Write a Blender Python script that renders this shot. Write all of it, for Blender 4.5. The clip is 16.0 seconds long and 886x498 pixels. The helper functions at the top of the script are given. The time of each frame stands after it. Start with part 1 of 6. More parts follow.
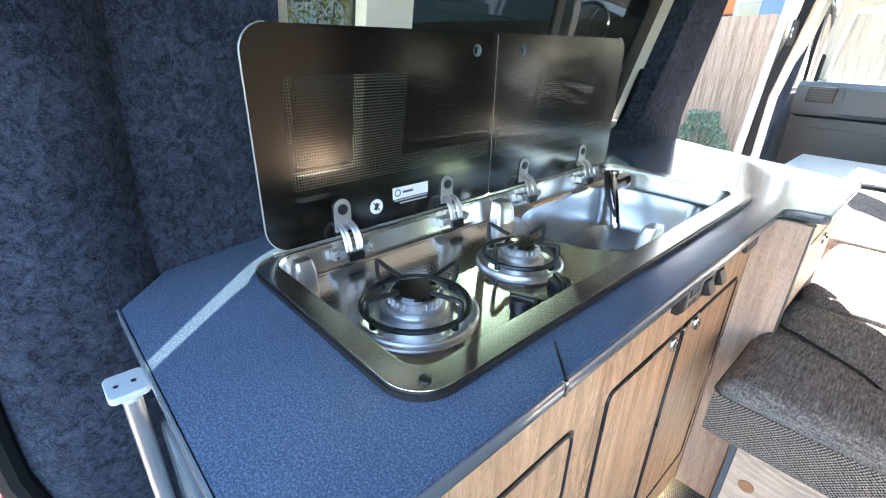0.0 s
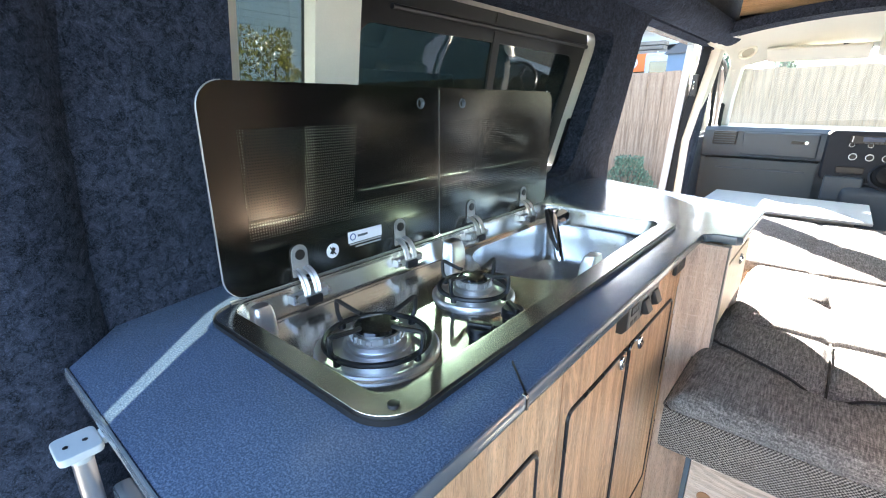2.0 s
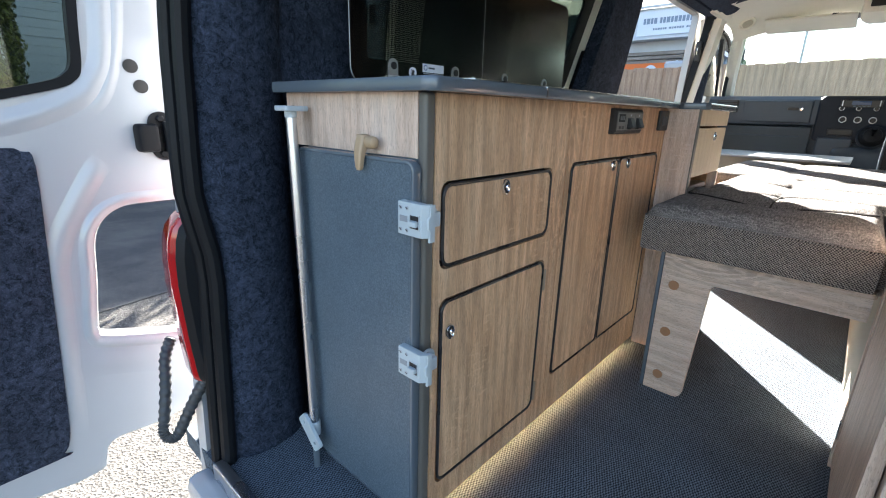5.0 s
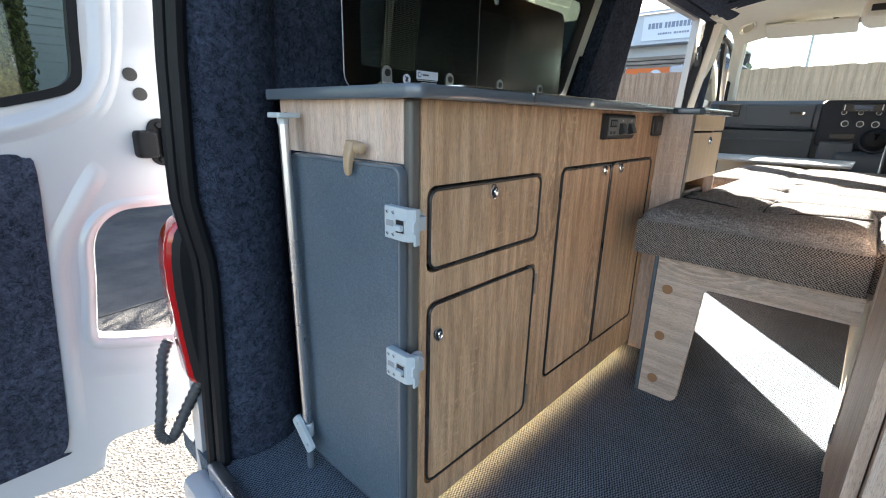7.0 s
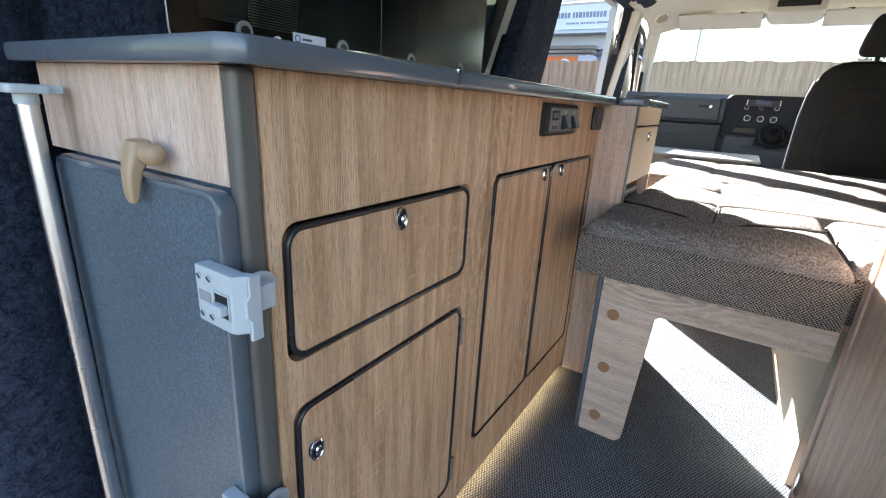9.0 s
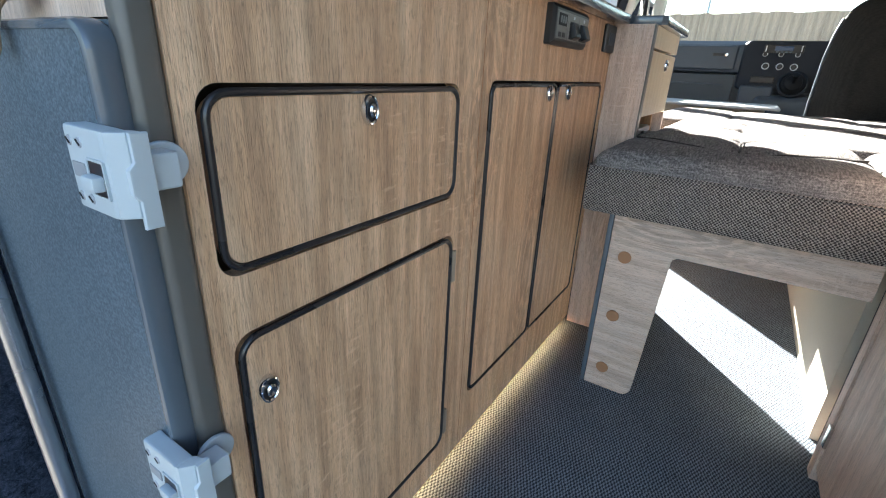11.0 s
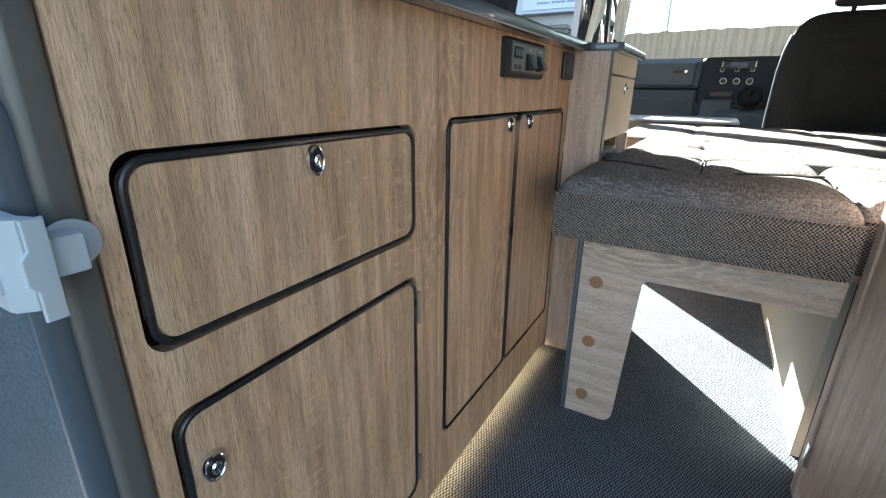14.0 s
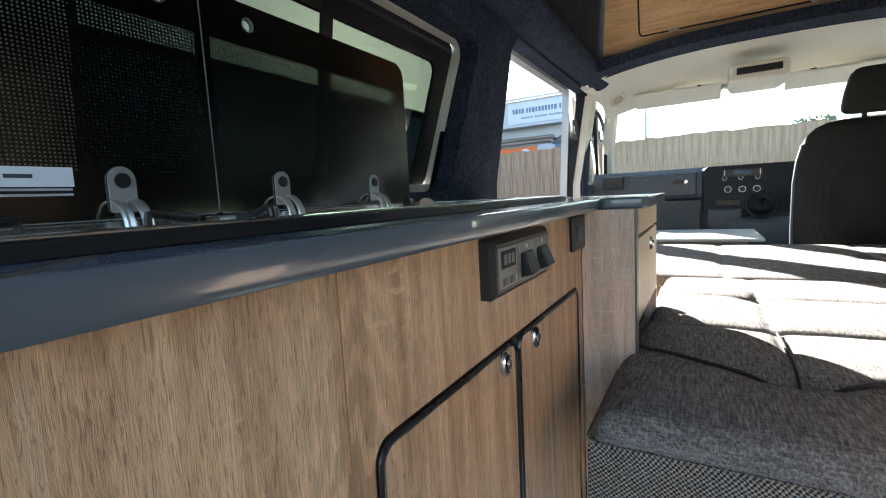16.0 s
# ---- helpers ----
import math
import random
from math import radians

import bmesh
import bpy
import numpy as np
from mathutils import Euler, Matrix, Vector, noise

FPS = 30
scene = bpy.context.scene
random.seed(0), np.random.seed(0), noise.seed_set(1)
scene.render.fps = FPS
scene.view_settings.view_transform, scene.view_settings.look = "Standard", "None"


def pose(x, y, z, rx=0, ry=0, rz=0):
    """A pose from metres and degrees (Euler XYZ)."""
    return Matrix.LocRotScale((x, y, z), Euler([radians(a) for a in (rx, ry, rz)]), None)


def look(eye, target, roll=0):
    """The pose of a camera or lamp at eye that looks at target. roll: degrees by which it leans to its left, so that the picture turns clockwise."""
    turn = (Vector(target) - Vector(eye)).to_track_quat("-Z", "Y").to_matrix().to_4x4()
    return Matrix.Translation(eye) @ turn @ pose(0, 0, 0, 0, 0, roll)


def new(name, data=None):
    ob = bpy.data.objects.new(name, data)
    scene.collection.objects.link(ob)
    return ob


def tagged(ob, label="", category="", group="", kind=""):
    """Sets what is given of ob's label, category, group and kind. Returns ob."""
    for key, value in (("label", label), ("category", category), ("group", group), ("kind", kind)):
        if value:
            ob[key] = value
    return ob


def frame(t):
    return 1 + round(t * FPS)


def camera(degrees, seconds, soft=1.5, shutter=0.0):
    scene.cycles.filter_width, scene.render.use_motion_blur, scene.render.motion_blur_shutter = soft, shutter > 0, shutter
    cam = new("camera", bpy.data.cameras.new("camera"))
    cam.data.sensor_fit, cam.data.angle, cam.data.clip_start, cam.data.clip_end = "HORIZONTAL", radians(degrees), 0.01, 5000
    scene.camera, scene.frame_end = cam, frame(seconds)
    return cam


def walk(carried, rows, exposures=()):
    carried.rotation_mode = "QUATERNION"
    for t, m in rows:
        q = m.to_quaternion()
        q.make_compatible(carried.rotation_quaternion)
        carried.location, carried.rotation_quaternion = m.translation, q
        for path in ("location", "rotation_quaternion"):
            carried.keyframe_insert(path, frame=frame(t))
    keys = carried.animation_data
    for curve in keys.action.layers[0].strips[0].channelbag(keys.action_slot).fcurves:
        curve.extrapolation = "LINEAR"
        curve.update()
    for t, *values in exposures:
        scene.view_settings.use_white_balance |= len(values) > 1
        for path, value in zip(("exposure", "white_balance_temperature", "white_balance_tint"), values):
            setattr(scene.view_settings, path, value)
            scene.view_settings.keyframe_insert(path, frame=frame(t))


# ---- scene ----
cam = camera(88.6, 16.0, 1.1)
PATH = [
    (0, (0.197, -0.05, 1.094), (-1.129, 1.198, 0.266), 1.4),
    (0.5, (0.195, -0.035, 1.088), (-1.092, 1.239, 0.238), 1.3),
    (1, (0.19, -0.032, 1.084), (-1.077, 1.256, 0.228), 1.7),
    (1.5, (0.189, -0.033, 1.088), (-1.067, 1.276, 0.245), 2.7),
    (2, (0.219, -0.082, 1.086), (-1.01, 1.37, 0.469), 0.1),
    (2.5, (0.269, -0.16, 0.986), (-0.914, 1.4, 0.576), 0.7),
    (3, (0.287, -0.259, 0.87), (-0.838, 1.336, 0.435), 1.5),
    (3.5, (0.303, -0.4, 0.794), (-0.728, 1.172, 0.11), 0.5),
    (4, (0.373, -0.466, 0.769), (-0.801, 1.028, 0.145), 0.4),
    (4.2, (0.419, -0.475, 0.756), (-0.821, 0.984, 0.177), 1.7),
    (6.5, (0.486, -0.457, 0.76), (-0.815, 0.946, 0.179), 1.4),
    (7, (0.494, -0.459, 0.76), (-0.809, 0.952, 0.202), 1.4),
    (7.5, (0.494, -0.446, 0.761), (-0.77, 0.992, 0.185), 1.5),
    (8, (0.479, -0.407, 0.768), (-0.742, 1.075, 0.206), 2.1),
    (8.5, (0.384, -0.299, 0.766), (-0.714, 1.268, 0.184), 3.4),
    (8.7, (0.335, -0.252, 0.771), (-0.686, 1.363, 0.179), 3.4),
    (11, (0.308, -0.135, 0.671), (-0.687, 1.437, -0.064), 2.7),
    (11.5, (0.314, -0.135, 0.671), (-0.673, 1.438, -0.072), 2.9),
    (12, (0.322, -0.138, 0.67), (-0.658, 1.434, -0.083), 2.8),
    (12.5, (0.327, -0.129, 0.669), (-0.639, 1.453, -0.081), 3.0),
    (13, (0.331, -0.125, 0.674), (-0.636, 1.459, -0.071), 2.5),
    (13.5, (0.334, -0.12, 0.679), (-0.616, 1.475, -0.064), 2.6),
    (14, (0.314, -0.099, 0.693), (-0.628, 1.539, 0.038), 0.7),
    (14.5, (0.232, -0.045, 0.755), (-0.515, 1.754, 0.302), 2.3),
    (15, (0.213, -0.005, 0.812), (-0.511, 1.828, 0.473), 2.4),
    (15.5, (0.201, 0.086, 0.823), (-0.57, 1.914, 0.571), 0.9),
    (16, (0.187, 0.235, 0.818), (-0.812, 1.954, 0.598), -3.1),
]
EXPOSURES = [(0.0, 5.27, 6450, 14), (2.0, 5.05, 6480, 13.5), (2.6, 4.75, 6250, 14.5), (3.0, 4.45, 6280, 18), (3.5, 3.8, 6170, 14.5), (4.2, 3.65, 6280, 12.5), (6.5, 3.97, 6950, 15), (7.0, 3.77, 6820, 14), (8.5, 3.9, 6680, 16), (10.8, 3.95, 6420, 12), (13.5, 3.95, 6280, 10.5), (14.5, 3.6, 6400, 9), (16.0, 3.77, 6400, 9.5)]
walk(cam, [(t, look(eye, target, roll)) for t, eye, target, roll in PATH], EXPOSURES)

# ---- world, sun, exposure ----
SUN_ELEV, SUN_AZ = radians(22.0), (-0.648, 0.762)      # horizontal direction towards the sun
world = bpy.data.worlds.new("sky")
scene.world = world
world.use_nodes = True
wn = world.node_tree.nodes
sky = wn.new("ShaderNodeTexSky")
sky.sky_type = "NISHITA"
sky.sun_disc = False
sky.sun_elevation = SUN_ELEV
sky.sun_rotation = math.atan2(SUN_AZ[0], SUN_AZ[1])
wn["Background"].inputs["Strength"].default_value = 0.05
world.node_tree.links.new(sky.outputs["Color"], wn["Background"].inputs["Color"])
sun_data = bpy.data.lights.new("sun", "SUN")
sun_data.energy, sun_data.angle, sun_data.color = 5.0, radians(0.6), (1.0, 0.95, 0.86)
sun = new("sun", sun_data)
sun.matrix_world = look((0, 0, 20), (-SUN_AZ[0], -SUN_AZ[1], 20 - math.tan(SUN_ELEV)))


# ---- mesh helpers ----
def mesh_from(name, bm, mat, smooth=True):
    bmesh.ops.recalc_face_normals(bm, faces=bm.faces)
    me = bpy.data.meshes.new(name)
    bm.to_mesh(me)
    bm.free()
    if smooth:
        me.shade_smooth()
        me.set_sharp_from_angle(angle=radians(35))
    if mat:
        me.materials.append(mat)
    return me


def thing(name, label, category, group="", kind="", at=(0, 0, 0)):
    ob = new(name)
    ob.location = at
    ob.empty_display_size = 0.05
    return tagged(ob, label, category, group, kind)


def even_normals(ob, smooth):
    """Broad faces stay flat beside their rounded edges."""
    if smooth:
        ob.modifiers.new("weighted_normal", "WEIGHTED_NORMAL").keep_sharp = True
    return ob


def single(name, bm, mat, label, category, group="", kind="", smooth=True):
    return tagged(even_normals(new(name, mesh_from(name, bm, mat, smooth)), smooth), label, category, group, kind)


def part(name, bm, mat, parent, label="", smooth=True):
    ob = even_normals(new(name, mesh_from(name, bm, mat, smooth)), smooth)
    ob.parent = parent
    root = parent
    shift = Vector((0, 0, 0))
    while root is not None:
        shift -= root.location
        root = root.parent
    ob.location = shift
    if label:
        ob["label"] = label
    return ob


def box(x0, x1, y0, y1, z0, z1, bevel=0.0, seg=2, bm=None):
    own = bmesh.new()
    m = Matrix.Translation(((x0 + x1) / 2, (y0 + y1) / 2, (z0 + z1) / 2)) @ Matrix.Diagonal((abs(x1 - x0), abs(y1 - y0), abs(z1 - z0), 1))
    bmesh.ops.create_cube(own, size=1, matrix=m)
    if bevel > 0:
        bmesh.ops.bevel(own, geom=own.edges[:], offset=bevel, segments=seg, affect="EDGES", profile=0.5)
    return merge(bm, own)


def merge(bm, own):
    if bm is None:
        return own
    me = bpy.data.meshes.new("tmp")
    own.to_mesh(me)
    own.free()
    bm.from_mesh(me)
    bpy.data.meshes.remove(me)
    return bm


def turned(bm, m):
    bmesh.ops.transform(bm, matrix=m, verts=bm.verts)
    return bm


def cyl(p, axis, r, h, seg=24, r2=None, bevel=0.0, bm=None):
    """A cylinder or cone from p along the axis 'x', 'y' or 'z' (or a vector) for h."""
    own = bmesh.new()
    d = {"x": Vector((1, 0, 0)), "y": Vector((0, 1, 0)), "z": Vector((0, 0, 1))}.get(axis, None) if isinstance(axis, str) else Vector(axis).normalized()
    rot = d.to_track_quat("Z", "Y").to_matrix().to_4x4()
    bmesh.ops.create_cone(own, cap_ends=True, segments=seg, radius1=r, radius2=r if r2 is None else r2, depth=h,
                          matrix=Matrix.Translation(Vector(p) + d * (h / 2)) @ rot)
    if bevel > 0:
        caps = [e for e in own.edges if any(len(f.verts) > 4 for f in e.link_faces)]
        bmesh.ops.bevel(own, geom=caps, offset=bevel, segments=2, affect="EDGES", profile=0.5)
    return merge(bm, own)


def lathe(p, axis, rings, seg=32, bm=None):
    """A turned shape: rings of (radius, height) about the axis through p."""
    own = bmesh.new()
    d = {"x": Vector((1, 0, 0)), "y": Vector((0, 1, 0)), "z": Vector((0, 0, 1))}[axis] if isinstance(axis, str) else Vector(axis).normalized()
    rot = Matrix.Translation(Vector(p)) @ d.to_track_quat("Z", "Y").to_matrix().to_4x4()
    loops = []
    for r, h in rings:
        loops.append([own.verts.new(rot @ Vector((max(r, 1e-5) * math.cos(2 * math.pi * k / seg), max(r, 1e-5) * math.sin(2 * math.pi * k / seg), h))) for k in range(seg)])
    for a, b in zip(loops, loops[1:]):
        for k in range(seg):
            own.faces.new((a[k], a[(k + 1) % seg], b[(k + 1) % seg], b[k]))
    bmesh.ops.remove_doubles(own, verts=own.verts, dist=2e-5)
    return merge(bm, own)


def sweep(points, r, seg=8, closed=False, bm=None, radii=None):
    """A round tube along a line of points."""
    own = bmesh.new()
    pts = [Vector(p) for p in points]
    n = len(pts)
    rings = []
    up = None
    for i in range(n):
        if closed:
            d = (pts[(i + 1) % n] - pts[i - 1]).normalized()
        else:
            d = (pts[min(i + 1, n - 1)] - pts[max(i - 1, 0)]).normalized()
        if up is None:
            up = Vector((0, 0, 1)) if abs(d.z) < 0.9 else Vector((1, 0, 0))
        side = d.cross(up).normalized()
        up = side.cross(d).normalized()
        rr = radii[i] if radii else r
        rings.append([own.verts.new(pts[i] + rr * (math.cos(2 * math.pi * k / seg) * side + math.sin(2 * math.pi * k / seg) * up)) for k in range(seg)])
    pairs = list(zip(rings, rings[1:])) + ([(rings[-1], rings[0])] if closed else [])
    for a, b in pairs:
        for k in range(seg):
            own.faces.new((a[k], a[(k + 1) % seg], b[(k + 1) % seg], b[k]))
    if not closed:
        own.faces.new(rings[0][::-1])
        own.faces.new(rings[-1])
    return merge(bm, own)


def smooth_line(pts, n=8):
    """A smooth line through the points given (2D or 3D)."""
    out = []
    for i in range(len(pts) - 1):
        p0, p1, p2, p3 = pts[max(i - 1, 0)], pts[i], pts[i + 1], pts[min(i + 2, len(pts) - 1)]
        for j in range(n):
            t = j / n
            out.append(tuple(0.5 * (2 * b + (c - a) * t + (2 * a - 5 * b + 4 * c - d) * t * t + (3 * b - a - 3 * c + d) * t ** 3) for a, b, c, d in zip(p0, p1, p2, p3)))
    return out + [tuple(pts[-1])]


def rrect(a0, a1, b0, b1, r, seg=6):
    """A rectangle with round corners, as a list of 2D points; r: one radius or four (from a1,b1 round to a1,b0)."""
    rs = r if isinstance(r, (tuple, list)) else (r,) * 4
    out = []
    for k, (ca, cb, sa, sb) in enumerate(((a1, b1, -1, -1), (a0, b1, 1, -1), (a0, b0, 1, 1), (a1, b0, -1, 1))):
        rr = max(rs[k], 1e-4)
        for i in range(seg + 1):
            t = math.pi / 2 * (k + i / seg)
            out.append((ca + sa * rr + rr * math.cos(t), cb + sb * rr + rr * math.sin(t)))
    return out


def put(axis, a, b, h):
    """A 2D point (a, b) in the plane across the axis, at h along it."""
    return {"x": (h, a, b), "y": (a, h, b), "z": (a, b, h)}[axis]


def slab(axis, outline, h0, h1, holes=(), bevel=0.0, bm=None, warp=None):
    """A flat board across the axis between h0 and h1 with the outline given and holes through it."""
    own = bmesh.new()
    edges = []
    for loop in (outline, *holes):
        vs = [own.verts.new(put(axis, a, b, h0)) for a, b in loop]
        edges += [own.edges.new((vs[i], vs[(i + 1) % len(vs)])) for i in range(len(vs))]
    if holes:
        bmesh.ops.triangle_fill(own, use_beauty=True, use_dissolve=False, edges=edges)
    else:
        own.faces.new(own.verts[:])
    bmesh.ops.recalc_face_normals(own, faces=own.faces)
    got = bmesh.ops.extrude_face_region(own, geom=own.faces[:])
    d = Vector(put(axis, 0, 0, h1 - h0))
    bmesh.ops.translate(own, vec=d, verts=[v for v in got["geom"] if isinstance(v, bmesh.types.BMVert)])
    bmesh.ops.recalc_face_normals(own, faces=own.faces)
    if bevel > 0:
        k = {"x": 0, "y": 1, "z": 2}[axis]
        rim = [e for e in own.edges if len(e.link_faces) == 2 and e.calc_face_angle(0) > 1.0 and abs(e.verts[0].co[k] - e.verts[1].co[k]) < 1e-6]
        bmesh.ops.bevel(own, geom=rim, offset=bevel, segments=2, affect="EDGES", profile=0.5)
    if warp:
        for v in own.verts:
            v.co = warp(v.co)
    return merge(bm, own)


def loft(loops, cap0=False, cap1=False, bm=None):
    """Skin between closed loops of the same count of 3D points."""
    own = bmesh.new()
    rows = [[own.verts.new(p) for p in loop] for loop in loops]
    n = len(rows[0])
    for a, b in zip(rows, rows[1:]):
        for k in range(n):
            own.faces.new((a[k], a[(k + 1) % n], b[(k + 1) % n], b[k]))
    if cap0:
        own.faces.new(rows[0])
    if cap1:
        own.faces.new(rows[-1])
    return merge(bm, own)


def soft_box(x0, x1, y0, y1, z0, z1, r, div, bulge, bm=None):
    """A cushion block: a subdivided box with round edges and a swollen top; bulge(x, y) gives the top's lift."""
    own = bmesh.new()
    nx, ny, nz = div
    xs = [x0 + (x1 - x0) * i / nx for i in range(nx + 1)]
    ys = [y0 + (y1 - y0) * i / ny for i in range(ny + 1)]
    zs = [z0 + (z1 - z0) * i / nz for i in range(nz + 1)]
    grid = {}

    def vert(i, j, k):
        if (i, j, k) not in grid:
            p = Vector((xs[i], ys[j], zs[k]))
            c = Vector((min(max(p.x, x0 + r), x1 - r), min(max(p.y, y0 + r), y1 - r), min(max(p.z, z0 + r), z1 - r)))
            d = p - c
            if d.length > 1e-9:
                p = c + d.normalized() * r
            w = (zs[k] - z0) / (z1 - z0)
            p.z += bulge(xs[i], ys[j]) * w
            grid[(i, j, k)] = own.verts.new(p)
        return grid[(i, j, k)]

    for i in range(nx):
        for j in range(ny):
            own.faces.new((vert(i, j, 0), vert(i, j + 1, 0), vert(i + 1, j + 1, 0), vert(i + 1, j, 0)))
            own.faces.new((vert(i, j, nz), vert(i + 1, j, nz), vert(i + 1, j + 1, nz), vert(i, j + 1, nz)))
    for i in range(nx):
        for k in range(nz):
            own.faces.new((vert(i, 0, k), vert(i + 1, 0, k), vert(i + 1, 0, k + 1), vert(i, 0, k + 1)))
            own.faces.new((vert(i, ny, k), vert(i, ny, k + 1), vert(i + 1, ny, k + 1), vert(i + 1, ny, k)))
    for j in range(ny):
        for k in range(nz):
            own.faces.new((vert(0, j, k), vert(0, j, k + 1), vert(0, j + 1, k + 1), vert(0, j + 1, k)))
            own.faces.new((vert(nx, j, k), vert(nx, j + 1, k), vert(nx, j + 1, k + 1), vert(nx, j, k + 1)))
    return merge(bm, own)


# ---- materials ----
def node_mat(name):
    m = bpy.data.materials.new(name)
    m.use_nodes = True
    nt = m.node_tree
    return m, nt, nt.nodes["Principled BSDF"]


def tex(nt, kind, scale, stretch=(1, 1, 1), detail=4.0, rough=0.55, rot=(0, 0, 0), **more):
    co = nt.nodes.new("ShaderNodeTexCoord")
    mp = nt.nodes.new("ShaderNodeMapping")
    mp.inputs["Scale"].default_value = stretch
    mp.inputs["Rotation"].default_value = rot
    nt.links.new(co.outputs["Object"], mp.inputs["Vector"])
    t = nt.nodes.new({"noise": "ShaderNodeTexNoise", "voronoi": "ShaderNodeTexVoronoi", "wave": "ShaderNodeTexWave", "checker": "ShaderNodeTexChecker", "brick": "ShaderNodeTexBrick"}[kind])
    nt.links.new(mp.outputs["Vector"], t.inputs["Vector"])
    t.inputs["Scale"].default_value = scale
    if kind == "noise":
        t.inputs["Detail"].default_value, t.inputs["Roughness"].default_value = detail, rough
    for k, v in more.items():
        t.inputs[k.replace("_", " ")].default_value = v
    return t


def ramp(nt, src, stops):
    r = nt.nodes.new("ShaderNodeValToRGB")
    els = r.color_ramp.elements
    while len(els) < len(stops):
        els.new(0.5)
    for e, (p, c) in zip(els, stops):
        e.position, e.color = p, (*c, 1) if len(c) == 3 else c
    nt.links.new(src, r.inputs["Fac"])
    return r.outputs["Color"]


def mix(nt, a, b, fac, how="MIX"):
    n = nt.nodes.new("ShaderNodeMix")
    n.data_type, n.blend_type = "RGBA", how
    for sock, v in (("Factor", fac), ("A", a), ("B", b)):
        i = [s for s in n.inputs if s.name == sock and (s.type == "RGBA" or sock == "Factor") and s.enabled][0]
        if isinstance(v, bpy.types.NodeSocket):
            nt.links.new(v, i)
        else:
            i.default_value = v if not isinstance(v, tuple) else (*v, 1)
    return [s for s in n.outputs if s.enabled][0]


def bump(nt, bsdf, src, strength, dist):
    b = nt.nodes.new("ShaderNodeBump")
    b.inputs["Strength"].default_value, b.inputs["Distance"].default_value = strength, dist
    nt.links.new(src, b.inputs["Height"])
    nt.links.new(b.outputs["Normal"], bsdf.inputs["Normal"])


def grey(v):
    return (v, v, v)


def plain(name, color, rough=0.5, metal=0.0, grain=0.08, scale=60.0, bumps=0.0, coat=0.0, spec=0.5, uneven=0.07):
    """A plain finish with slight cloudiness, fine grain and uneven gloss."""
    m, nt, b = node_mat(name)
    n1, n2 = tex(nt, "noise", scale, detail=6), tex(nt, "noise", scale / 12, detail=3)
    lo, hi = tuple(c * (1 - grain) for c in color), tuple(min(c * (1 + grain), 1) for c in color)
    c = mix(nt, ramp(nt, n1.outputs["Fac"], [(0.3, lo), (0.7, hi)]), ramp(nt, n2.outputs["Fac"], [(0.3, lo), (0.7, hi)]), 0.5)
    nt.links.new(c, b.inputs["Base Color"])
    nt.links.new(ramp(nt, n2.outputs["Fac"], [(0.3, grey(max(rough - uneven, 0.02))), (0.7, grey(min(rough + uneven, 1)))]), b.inputs["Roughness"])
    b.inputs["Metallic"].default_value = metal
    b.inputs["Coat Weight"].default_value = coat
    b.inputs["Specular IOR Level"].default_value = spec
    if bumps:
        bump(nt, b, n1.outputs["Fac"], bumps, 0.002)
    return m


